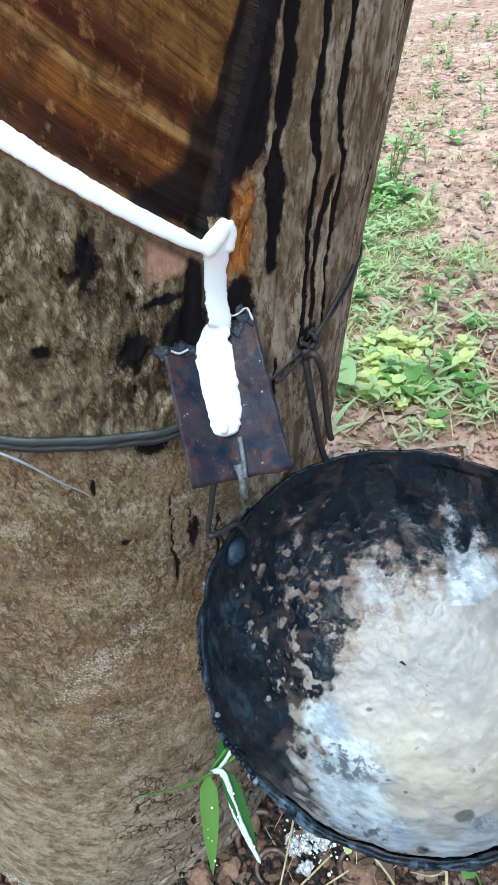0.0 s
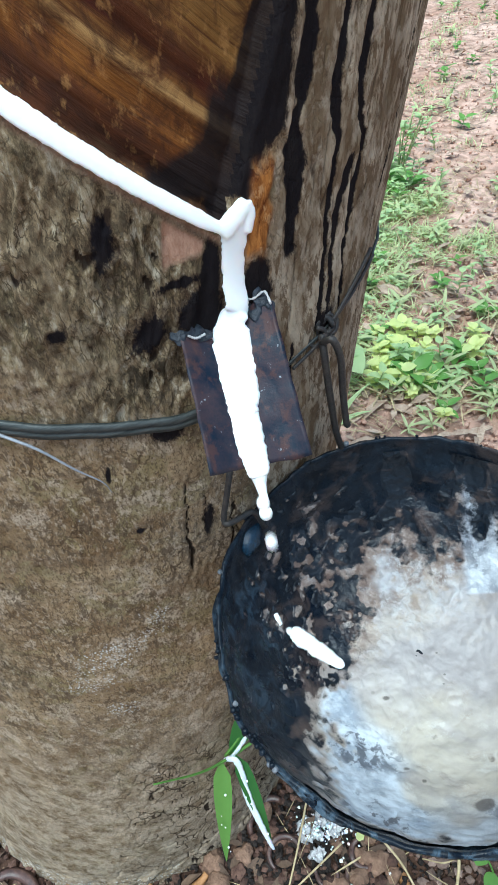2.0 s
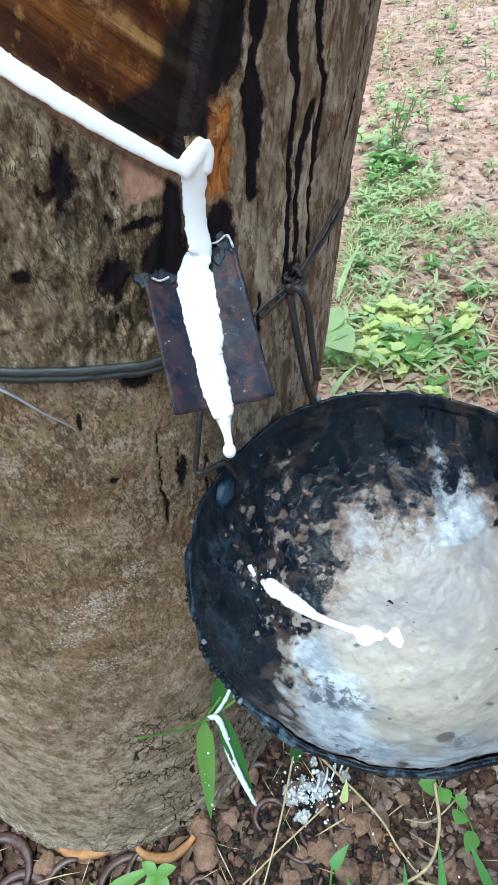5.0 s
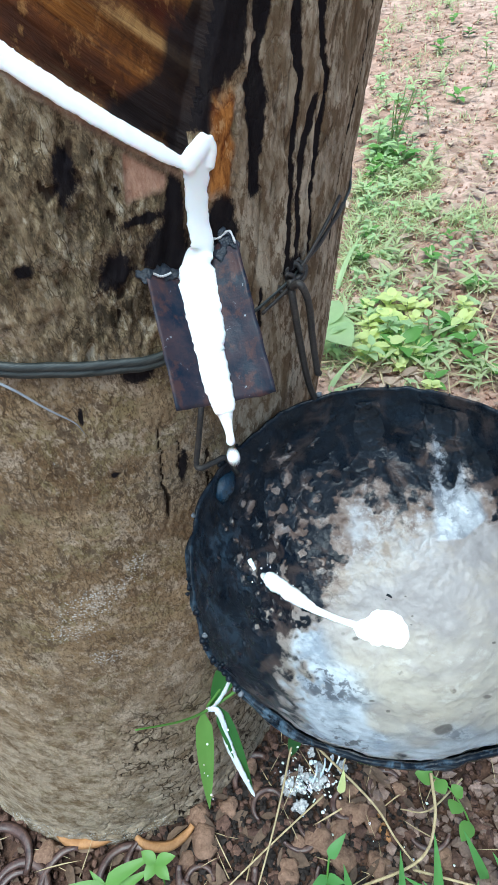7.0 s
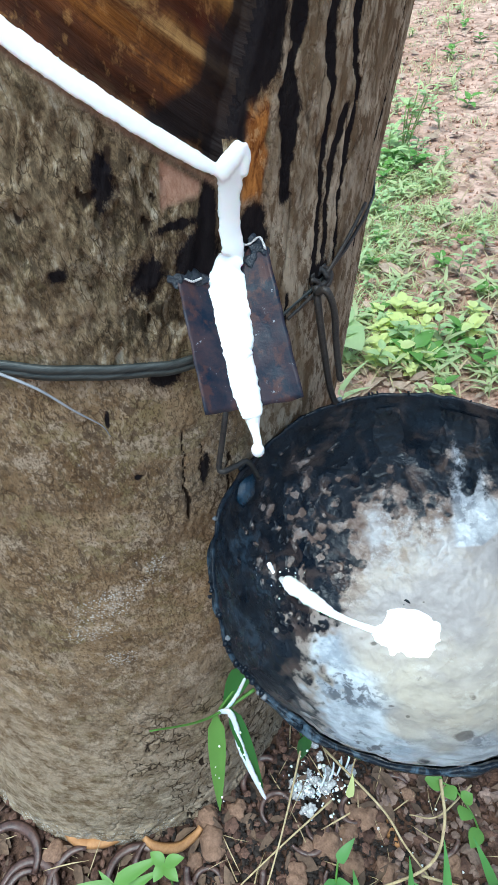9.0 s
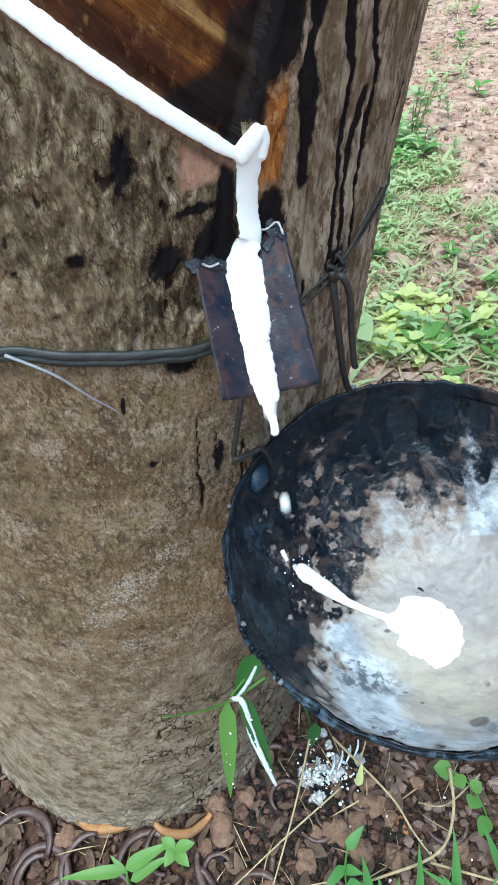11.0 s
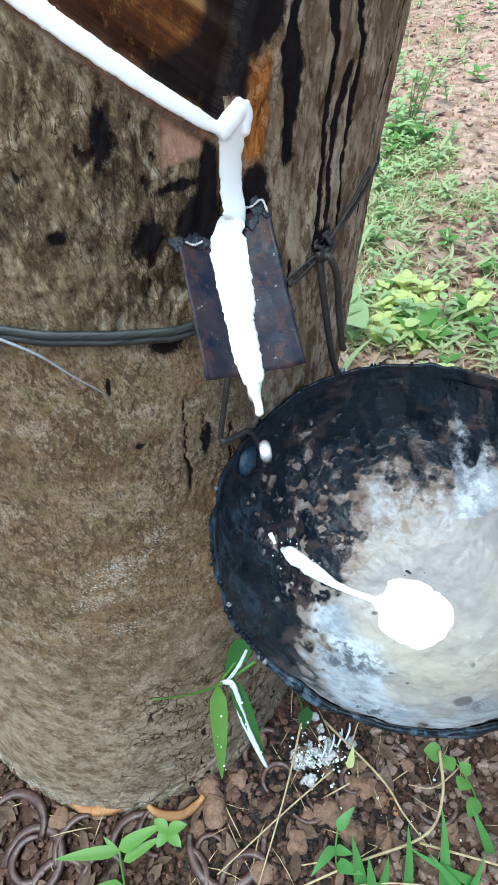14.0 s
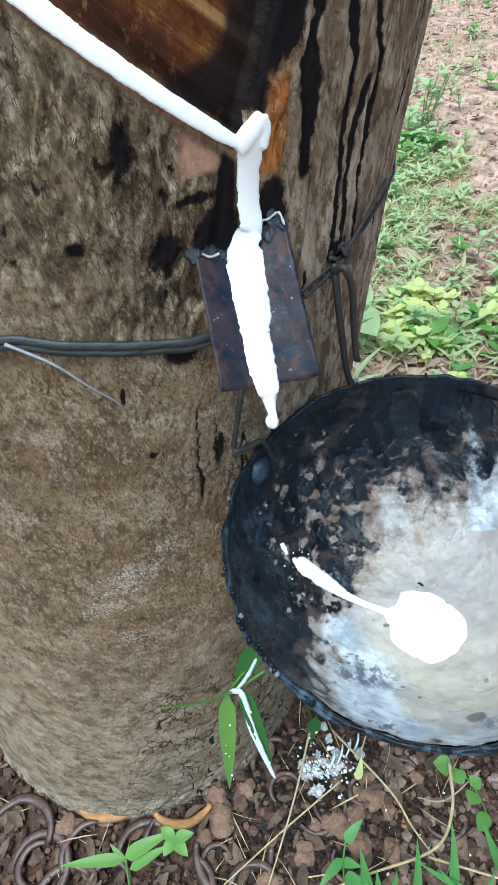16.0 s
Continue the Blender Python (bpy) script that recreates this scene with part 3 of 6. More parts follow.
def trunk():
    tree = thing("rubber_tree", pose(0, 0, 0), "leaning rubber tree trunk with brown bark and a tapped panel", "tree")
    ths = np.concatenate([np.linspace(-math.pi, -0.95, 40)[:-1], np.arange(-0.95, 0.0, 0.0075), np.arange(0.0, 1.35, 0.0052), np.linspace(1.35, math.pi, 36)[:-1]])
    zs = np.concatenate([np.arange(-0.045, 0.36, 0.0014), np.arange(0.36, 0.70, 0.00095), np.arange(0.70, 0.78, 0.002), np.linspace(0.785, 2.6, 60)])
    TH, Z = np.meshgrid(ths, zs)
    th, z = TH.ravel(), Z.ravel()
    a = th * 0.18
    P3 = np.stack([a, np.cos(th) * 0.02, z], -1)
    warp = 0.004 * fbm(P3 * 40, 2, 2)
    W = np.stack([a + warp, P3[:, 1], z + warp], -1)
    zc_low, zc_high, pe = cut_low(th), cut_high(th), panel_edge(z)
    inner = (1 - step(pe - 0.022, pe + 0.012, th + 0.010 * vnoise(P3 * 60))) * step(-1.5, -1.3, th)
    above = z - zc_high
    ledge = step(-0.0045, 0.001, above)
    panel = inner * ledge
    right = step(0.575, 0.62, th + 0.02 * vnoise(P3 * (60, 60, 40), 17)) * step(0.36, 0.43, z + 0.02 * vnoise(P3 * 40, 18))
    low = 1 - step(0.16, 0.34, z)
    mossy = step(0.545, 0.60, z) * (1 - step(0.40, 0.5, th)) * (1 - panel)
    rough2 = np.clip(blob(th, z, 0.26, 0.553, 0.20, 0.020) + 0.8 * blob(th, z, -0.24, 0.495, 0.10, 0.035) + 0.6 * blob(th, z, -0.24, 0.36, 0.10, 0.03), 0, 1)
    bark = 1 - panel
    d = 0.0028 * fbm(W * (12, 12, 6), 2, 11)
    ridge = 1 - np.abs(fbm(W * (190, 190, 60), 3, 21))
    d = d + bark * (0.00018 + 0.0013 * np.clip(mossy + rough2, 0, 1)) * (ridge - 0.75) * 2.2
    d = d + bark * 0.0003 * fbm(W * (520, 520, 260), 2, 31)
    fis = np.zeros_like(th)
    # long upright fissures of the bare wood
    wood = 1 - np.abs(vnoise(P3 * (230, 230, 13), 41) + 0.4 * vnoise(P3 * (420, 420, 40), 42))
    w = step(0.90, 0.99, wood) * right
    d, fis = d - 0.0007 * w, np.maximum(fis, 0.5 * w)
    for zz, tt, wid, deep in STREAKS:
        c = np.interp(z, zz, tt) + 0.006 * vnoise(P3 * (0, 0, 75), 51) + 0.006 * vnoise(P3 * (0, 0, 230), 52)
        ww = wid * (0.75 + 0.8 * vnoise(P3 * (0, 0, 70), 53 + int(deep * 1e4)))
        g = np.exp(-(((th - c) / np.maximum(0.85 * ww, 0.002)) ** 2)) * step(zz[0], zz[0] + (0.06 if zz[-1] > 1 else 0.008), z) * (1 - step(zz[-1] - 0.01, zz[-1], z))
        d, fis = d - 0.55 * deep * g, np.maximum(fis, step(0.15, 0.6, g))
    run = np.zeros_like(th)
    for zz, tt, ww, deep in RUNS:
        c = np.interp(z, zz, tt) + 0.003 * vnoise(P3 * (0, 0, 120), 54) + 0.004 * vnoise(P3 * (0, 0, 380), 55)
        w = np.interp(z, zz, ww) * (1 + 0.35 * vnoise(P3 * (0, 0, 160), 56))
        g = np.exp(-(((th - c) / np.maximum(w, 0.002)) ** 4)) * step(zz[0], zz[0] + 0.008, z) * (1 - step(zz[-1] - 0.008, zz[-1], z))
        d, run = d - deep * g, np.maximum(run, g)
    # short cracks low on the trunk
    for sd, sc, thr, amt in ((61, (60, 60, 34), 0.945, 0.0024), (63, (120, 120, 95), 0.95, 0.0016)):
        cr = step(thr, 0.995, 1 - np.abs(fbm(W * sc, 2, sd)))
        zone = np.clip(low * step(-0.15, 0.15, th + 0.2 * vnoise(P3 * 9, 66)) + 1.0 * blob(th, z, 0.385, 0.45, 0.05, 0.045) + 0.8 * blob(th, z, 0.55, 0.42, 0.1, 0.05), 0, 1) * step(-0.25, 0.25, vnoise(P3 * 24, sd + 5))
        d, fis = d - amt * cr * zone, np.maximum(fis, cr * zone)
    pits = step(0.50, 0.75, fbm(W * (230, 230, 110), 2, 71)) * (mossy + 0.7 * rough2 + 0.25)
    d, fis = d - 0.0010 * pits * bark, np.maximum(fis, 0.75 * np.clip(pits, 0, 1))
    # the cut: outer bark, ledge, recessed panel
    d = d * (1 - 0.75 * panel) - 0.0075 * panel + panel * (0.0007 * fbm(np.stack([a * 30, z * 0, above * 260], -1), 3, 81) + 0.0009 * fbm(W * 60, 2, 83))
    calm = np.exp(-(((z - 0.5 * (zc_low + zc_high)) / 0.008) ** 2)) * (th < 0.5) * (1 - panel)
    d = d * (1 - 0.95 * calm)
    # groove below the notch and the strip of fresh wood beside it
    groove = blob(th, z, 0.497, 0.585, 0.032, 0.05) * step(0.555, 0.575, z) * (1 - step(0.604, 0.612, z))
    d = d - 0.0035 * groove
    strip = step(0.518, 0.530, th) * (1 - step(0.572, 0.592, th + 0.012 * vnoise(P3 * 150, 4))) * step(0.587, 0.595, z + 0.004 * vnoise(P3 * 200)) * (1 - step(0.620, 0.630, z + 0.004 * vnoise(P3 * 170, 5)))
    d = d + 0.0012 * strip
    pinkish = step(0.325, 0.335, th) * (1 - step(0.415, 0.425, th)) * step(0.598, 0.601, z + 0.0015 * vnoise(P3 * 300)) * (1 - panel) * (1 - step(-0.0045, -0.002, z - zc_low))
    lip = np.exp(-(((z - zc_low + 0.0006) / 0.0011) ** 2)) * inner * (th < 0.46)
    pinkish = np.clip(pinkish + 0.6 * lip, 0, 1)
    d = np.where(pinkish > 0.5, d * 0.3 - 0.0008, d)
    # scaly foot
    foot = 1 - step(0.01, 0.06, z)
    d = d + foot * 0.0032 * fbm(W * (70, 70, 90), 3, 91)
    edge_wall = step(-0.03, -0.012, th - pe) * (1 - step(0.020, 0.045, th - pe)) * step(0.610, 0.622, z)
    stain = (1.15 * sum(blob(th, z, *s) for s in STAINS_AND_HOLE) + 1.2 * run + 1.3 * edge_wall) * (1 - strip) * (1 - pinkish)
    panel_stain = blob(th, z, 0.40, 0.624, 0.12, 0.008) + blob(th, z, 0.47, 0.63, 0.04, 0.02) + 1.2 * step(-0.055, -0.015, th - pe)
    V = on_trunk(th, z, d)
    faces = grid_faces(len(zs), len(ths), wrap=True)
    isp = (panel[faces].mean(1) > 0.5)
    lichen = blob(th, z, 0.12, 0.378, 0.13, 0.014) + 0.9 * blob(th, z, 0.02, 0.352, 0.12, 0.010) + 0.8 * blob(th, z, 0.14, 0.318, 0.10, 0.010) + 0.6 * blob(th, z, 0.3, 0.40, 0.08, 0.015) + 0.6 * foot * (1 - step(0.2, 0.5, th))
    grey = np.clip(0.85 * low + 0.12, 0, 1)
    for name, keep, material, label in (("bark", ~isp, BARK, ""), ("tapping_panel", isp, PANEL, "scraped brown and ochre wood above the tapping cut")):
        f = faces[keep]
        used, inv = np.unique(f, return_inverse=True)
        me = mesh_from(name, V[used], inv.reshape(-1, 4))
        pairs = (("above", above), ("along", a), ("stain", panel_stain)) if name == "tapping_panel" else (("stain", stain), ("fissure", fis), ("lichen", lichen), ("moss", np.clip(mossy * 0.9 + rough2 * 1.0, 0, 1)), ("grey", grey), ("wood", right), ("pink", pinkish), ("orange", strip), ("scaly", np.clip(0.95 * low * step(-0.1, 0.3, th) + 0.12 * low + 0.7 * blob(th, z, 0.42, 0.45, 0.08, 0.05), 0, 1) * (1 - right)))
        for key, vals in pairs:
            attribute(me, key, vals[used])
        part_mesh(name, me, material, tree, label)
    # added disc closes the open end of the trunk, out of view
    bm = bmesh.new()
    bm.faces.new([bm.verts.new(on_trunk(t, 2.598, 0.004)) for t in np.linspace(-math.pi, math.pi, 48, endpoint=False)])
    part("trunk_cap", bm, STRAW, tree, "flat pale cap added to close the trunk")
    return tree


trunk()


# ---- the spout ----
def merged(name, meshes, material, parent, voxel=0.0005, smooth=3):
    """Several closed pieces of liquid run into one skin."""
    bm = bmesh.new()
    for me in meshes:
        bm.from_mesh(me)
    ob = part(name, bm, material, parent)
    mod = ob.modifiers.new("skin", "REMESH")
    mod.mode, mod.voxel_size, mod.use_smooth_shade = "VOXEL", voxel, True
    mod = ob.modifiers.new("soft", "SMOOTH")
    mod.iterations, mod.factor = smooth, 0.5
    return ob


SL, SLB, SR, SRB = (np.array(p) for p in ((-0.031, -0.013, 0.573), (-0.026, -0.050, 0.533), (0.005, 0.0, 0.575), (0.013, -0.042, 0.529)))
SN = np.array((0.215, -0.703, 0.678))


def on_spout(s, t, lift=0.0):
    """Places on the bent spout: s across (-0.5 to 0.5), t down (0 to 1)."""
    top, bottom = SL + (s + 0.5) * (SR - SL), SLB + (s + 0.5) * (SRB - SLB)
    sag = 0.0075 * (1 - min(abs(s) / 0.5, 1.0) ** 1.3)
    return top + t * (bottom - top) + SN * (lift - sag)


def spout():
    ob = thing("tapping_spout", pose(0, 0, 0), "dark folded sheet-metal spout stuck into the bark", "spout")
    rnd = random.Random(3)
    cols, rows = 27, 30
    V = []
    for layer in (0, 1):
        for r in range(rows):
            for c in range(cols):
                s, t = c / (cols - 1) - 0.5, r / (rows - 1)
                edge = (0.012 if r == rows - 1 else 0.05) * noise.noise((c * 0.25, r, 4)) * (r in (0, rows - 1))
                dent = 0.0007 * noise.noise((s * 6, t * 5, 1.0)) + 0.0003 * noise.noise((s * 20, t * 15, 2.0))
                V.append(on_spout(s * (1 + 0.02 * noise.noise((t * 9, 3, 1))), t + edge, dent - 0.0009 * layer))
    n = rows * cols
    F = [tuple(int(k) for k in f) for f in grid_faces(rows, cols)]
    F = F + [tuple(k + n for k in f[::-1]) for f in F]
    rim = [c for c in range(cols)] + [r * cols + cols - 1 for r in range(1, rows)] + [(rows - 1) * cols + c for c in range(cols - 2, -1, -1)] + [r * cols for r in range(rows - 2, 0, -1)]
    F += [(a, a + n, b + n, b) for a, b in zip(rim, rim[1:] + rim[:1])]
    plate = part_mesh("plate", mesh_from("plate", np.array(V), F), METAL, ob)
    # dried latex at the lip
    bm = bmesh.new()
    tube(bm, spline([on_spout(0.0, 0.9, 0.001), on_spout(0.01, 0.99, 0.0005), (-0.0078, -0.0435, 0.521), (-0.0070, -0.0425, 0.516)], 12), 0.0015, 7, [1.2, 1.3, 1.2, 1.1, 1, .9, .8, .9, .7, .8, .6, .3])
    tube(bm, spline([on_spout(0.08, 0.72, 0.0006), on_spout(0.07, 0.86, 0.0006), on_spout(0.04, 1.0, 0.001)], 8), 0.0011, 6)
    part("dried_drip", bm, DRIED, plate, "greyish dried latex string at the lip")
    # black resin clotted where the plate enters the bark
    clots = [(on_spout(q, t, -0.0006), r) for q, t, r in ((-0.50, 0.02, 0.0034), (-0.43, -0.02, 0.0042), (-0.34, 0.02, 0.0044), (-0.26, 0.05, 0.0040), (-0.38, -0.10, 0.0040), (-0.27, -0.09, 0.0048), (0.24, 0.00, 0.0042), (0.33, 0.06, 0.0036), (0.40, -0.02, 0.0040), (0.48, 0.04, 0.0026), (0.29, -0.12, 0.0040), (0.22, 0.13, 0.0026))]
    sn = Vector(SN)
    for half in (0, 1):
        bits = []
        for k, (c, r) in enumerate(clots):
            if (k > 5) != bool(half):
                continue
            for n in range(6):
                bm = bmesh.new()
                f = Vector((rnd.gauss(0, 1), rnd.gauss(0, 1), rnd.gauss(0, 1))).normalized() * (r * rnd.uniform(0.2, 1.0) if n else 0)
                q = r * (rnd.uniform(0.25, 0.6) if n else 0.85)
                bmesh.ops.create_icosphere(bm, subdivisions=2, radius=q)
                for v in bm.verts:
                    v.co += f
                    v.co -= sn * (0.66 * v.co.dot(sn))
                    v.co += Vector(c)
                me = bpy.data.meshes.new("bit")
                bm.to_mesh(me)
                bm.free()
                bits.append(me)
        merged("resin_clot", bits, RESIN, plate, 0.0006, 2)["label"] = "clotted black resin"
    for k, pts in enumerate((((0.24, -0.16), (0.25, -0.07), (0.33, -0.04), (0.44, -0.05), (0.47, 0.04)), ((-0.42, 0.04), (-0.34, 0.07), (-0.24, 0.06)))):
        bm = bmesh.new()
        tube(bm, spline([on_spout(a, b, 0.0016) for a, b in pts], 22), 0.00045, 6, [0.7 + 0.6 * abs(math.sin(2.1 * n + k)) for n in range(22)])
        part("dried_string", bm, FILM, plate, "thin grey string of dried latex")
    return ob


spout()


# ---- wires ----
def wires():
    band = thing("band", pose(0, 0, 0), "grey-black flat strap tied round the trunk", "strap")
    zz = lambda th: float(np.interp(th, (-3.2, -0.07, 0.066, 0.202, 0.346, 0.41, 0.70, 0.838, 1.08, 3.2), (0.56, 0.550, 0.544, 0.539, 0.533, 0.532, 0.533, 0.537, 0.545, 0.56)))
    bm = bmesh.new()
    ths = [(-math.pi + 2 * math.pi * k / 260) for k in range(260)]
    rings = []
    for th in ths:
        h = 0.0034 if th < 0.42 else 0.0009
        z = zz(th)
        prof = ((-0.001, -h), (0.0006, -h * 0.9), (0.0012, -0.15 * h), (0.0002, 0.02 * h), (0.0011, 0.2 * h), (0.0006, h * 0.92), (-0.001, h), (-0.002, 0))
        rings.append([bm.verts.new(on_trunk(th, z + b, (0.0022 if th < 0.42 else 0.0006) + o * (1 if th < 0.42 else 0.5) + 0.0003 * math.sin(40 * th))) for o, b in prof])
    for A, B in zip(rings, rings[1:] + rings[:1]):
        for n in range(8):
            bm.faces.new((A[n], B[n], B[(n + 1) % 8], A[(n + 1) % 8]))
    part("strap", bm, BAND, band)
    bm = bmesh.new()
    rnd = random.Random(5)
    for k in range(5):
        c = on_trunk(0.83 + rnd.uniform(-0.03, 0.03), 0.5375 + rnd.uniform(-0.003, 0.003), 0.001)
        pts = [Vector(c) + 0.0042 * Vector((math.cos(q + k), 0.5 * math.sin(q * 1.3 + k), math.sin(q + k))) for q in (0, 1.2, 2.4, 3.6, 4.8)]
        tube(bm, spline(pts, 18), 0.0013, 6)
    part("knot", bm, WIRE, band, "dark tangled knot")
    for a, b in (((0.86, 0.541), (1.1, 0.553)), ((0.84, 0.536), (0.70, 0.531)), ((0.85, 0.54), (1.05, 0.56))):
        bm = bmesh.new()
        pts = [on_trunk(a[0] + (b[0] - a[0]) * q, a[1] + (b[1] - a[1]) * q, 0.0028) for q in np.linspace(0, 1, 8)]
        tube(bm, pts, 0.0009, 6)
        part("strand", bm, WIRE, band)
    for pts in ([(0.026, 0.022, 0.541), (0.0265, 0.018, 0.530), (0.0285, 0.0190, 0.505), (0.0325, 0.0255, 0.472), (0.0415, 0.0360, 0.436)],
                [(0.026, 0.020, 0.538), (0.030, 0.0165, 0.541), (0.0335, 0.017, 0.530), (0.0345, 0.019, 0.510), (0.036, 0.0195, 0.489), (0.037, 0.021, 0.485)]):
        bm = bmesh.new()
        tube(bm, spline(pts, 26), 0.0018, 8)
        part("hook_wire", bm, WIRE, band, "thick dark bent hook wire")
    sup = thing("cup_wire", pose(0, 0, 0), "bent grey wire holder under the spout", "wire")
    bm = bmesh.new()
    tube(bm, spline([(-0.0175, 0.004, 0.514), (-0.0225, -0.014, 0.501), (-0.0265, -0.0175, 0.486), (-0.0303, -0.0200, 0.4715), (-0.0285, -0.0222, 0.4700), (-0.0221, -0.0176, 0.4681), (-0.0160, -0.0135, 0.4660), (-0.0125, -0.0090, 0.4480)], 44), 0.0015, 8)
    part("wire", bm, WIRE, sup)
    th = thing("loose_thread", pose(0, 0, 0), "thin pale nylon thread hanging from the strap", "thread")
    bm = bmesh.new()
    tube(bm, spline([on_trunk(-0.09, 0.551, 0.004), on_trunk(0.02, 0.541, 0.006), on_trunk(0.10, 0.526, 0.005), on_trunk(0.16, 0.514, 0.003), on_trunk(0.18, 0.505, 0.001)], 24), 0.00045, 5, [1.8 - 1.4 * k / 23 for k in range(24)])
    part("thread", bm, THREAD, th)


wires()

# ---- the bowl ----
BR, BD = 0.092, 0.082
BOWL = pose(0.0547, -0.0629, 0.4534, 6.2, -4.1, 0)


def bowl_in(dx, dy, lift=0.0):
    """Inner surface of the bowl, in its own space, at dx, dy in radii."""
    dx, dy = np.asarray(dx, float), np.asarray(dy, float)
    q = np.clip(dx * dx + dy * dy, 0, 1)
    z = -BD * np.clip(1 - q, 0, 1) ** 0.62
    floor = -0.0745 + 0.006 * q
    z = 0.006 * np.log(np.exp(z / 0.006) + np.exp(floor / 0.006)) - 0.002
    nx, ny, nz = -dx * 0.9, -dy * 0.9, np.sqrt(np.clip(1 - 0.81 * q, 0.05, 1))
    return np.stack([dx * BR + lift * nx, dy * BR + lift * ny, z + lift * nz], -1)


def bowl():
    ob = thing("latex_bowl", BOWL, "worn black bowl crusted with dried white latex", "bowl")
    na = 260
    ang = np.linspace(0, 2 * math.pi, na, endpoint=False)
    rim_wave = 0.0012 * np.sin(3 * ang + 1) + 0.0016 * vnoise(np.stack([np.cos(ang) * 3, np.sin(ang) * 3, ang * 0], -1), 3) + 0.0016 * vnoise(np.stack([np.cos(ang) * 16, np.sin(ang) * 16, ang * 0], -1), 5)
    q = np.sin(np.linspace(0.02, math.pi / 2, 70))
    rows = []
    bump = lambda v: 0.0011 * fbm(v * 28, 3, 13) + 0.0008 * fbm(v * 110, 3, 15)
    for k in q:
        v = bowl_in(k * np.cos(ang), k * np.sin(ang))
        v[:, 2] += rim_wave * k**6
        n = -v / np.linalg.norm(v, axis=1)[:, None]
        rows.append(v + n * bump(v)[:, None])
    top = rows[-1]
    radial = np.stack([np.cos(ang), np.sin(ang), 0 * ang], -1)
    thick = (0.0021 + 0.0009 * vnoise(np.stack([np.cos(ang) * 9, np.sin(ang) * 9, ang * 0], -1), 8))[:, None]
    rows.append(top + radial * thick * 0.4 + np.array((0, 0, 0.0013)))
    rows.append(top + radial * thick * 1.0 + np.array((0, 0, 0.0009)))
    rows.append(top + radial * thick * 1.05 - np.array((0, 0, 0.0016)))
    for k in q[::-1]:
        v = np.stack([k * np.cos(ang) * (BR + 0.0020), k * np.sin(ang) * (BR + 0.0020), -(BD + 0.0045) * np.clip(1 - k * k, 0, 1) ** 0.62 - 0.002 + rim_wave * k**6], -1)
        rows.append(v + radial * bump(v * 1.3)[:, None])
    V = np.concatenate(rows)
    me = mesh_from("shell", V, grid_faces(len(rows), na, wrap=True))
    dx, dy = V[:, 0] / BR, V[:, 1] / BR
    brown = np.exp(-(((dx + 0.47) / 0.28) ** 2) - ((dy - 0.33) / 0.45) ** 2) + np.exp(-(((dx + 0.05) / 0.4) ** 2) - ((dy - 0.85) / 0.14) ** 2) + np.exp(-(((dx - 0.6) / 0.3) ** 2) - ((dy - 0.75) / 0.12) ** 2)
    attribute(me, "brown", np.clip(brown, 0, 0.55))
    turn = np.arctan2(dy, dx)
    # sky sheen and a left-wall glint painted in, plus the left wall's dirty grey-blue
    attribute(me, "streak_tone", step(0.93, 0.99, np.hypot(dx, dy)) * step(-2.75, -2.35, turn) * (1 - step(-0.9, -0.4, turn)) * 0.8 + 0.10 * step(0.90, 0.97, np.hypot(dx, dy)) + 0.35 * step(-0.70, -0.86, dx) * step(0.55, 0.25, dy) + 0.5 * np.exp(-(((dx + 0.80) / 0.035) ** 2) - ((dy - 0.22) / 0.16) ** 2))
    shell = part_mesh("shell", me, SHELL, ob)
    # plug the small hole at the foot of the shell
    bm = bmesh.new()
    bmesh.ops.create_circle(bm, cap_ends=True, radius=0.004, segments=16, matrix=Matrix.Translation((0, 0, -0.0748)))
    bmesh.ops.create_circle(bm, cap_ends=True, radius=0.004, segments=16, matrix=Matrix.Translation((0, 0, -BD - 0.0078)))
    part("base_disc", bm, SHELL, ob)
    # crust of dried latex: it stands proud of the shell where it is thick
    nr, n = 230, 420
    Q, A = np.meshgrid(np.sin(np.linspace(0.004, 1.425, nr)), np.linspace(0, 2 * math.pi, n, endpoint=False), indexing="ij")
    x, y = (Q * np.cos(A)).ravel(), (Q * np.sin(A)).ravel()
    rr = np.hypot(x, y)
    p = bowl_in(x, y) / BR
    wob = 0.15 * fbm(p * 4.5, 4, 23) + 0.07 * fbm(p * 19, 3, 25)
    cx, cy = 0.27, -0.22
    reach = 0.79 + 0.14 * step(0.0, -0.25, y) * step(0.1, -0.3, x) + 0.12 * step(-0.4, -0.85, y)
    body = reach + 0.75 * wob - np.hypot(x - cx, y - cy)
    streak = np.interp(y, (0.3, 0.5, 0.6, 0.7, 0.75, 0.81, 0.86), (0.15, 0.115, 0.10, 0.05, 0.035, 0.022, -0.06)) + 0.12 * wob - np.abs(x - np.interp(y, (0.4, 0.5, 0.6, 0.74, 0.81), (0.54, 0.52, 0.52, 0.49, 0.48))) - 4 * np.clip(0.3 - y, 0, 1)
    tongue = np.interp(y, (0.45, 0.6, 0.7, 0.8, 0.85), (0.14, 0.08, 0.04, 0.028, -0.05)) + 0.2 * wob - np.abs(x - np.interp(y, (0.6, 0.7, 0.81), (0.16, 0.13, 0.08))) - 4 * np.clip(0.3 - y, 0, 1)
    patch = 0.26 + 0.9 * wob - np.hypot((x + 0.08) * 0.85, (y - 0.47) * 1.15)
    cover = np.maximum(np.maximum(body, streak), np.maximum(tongue, patch))
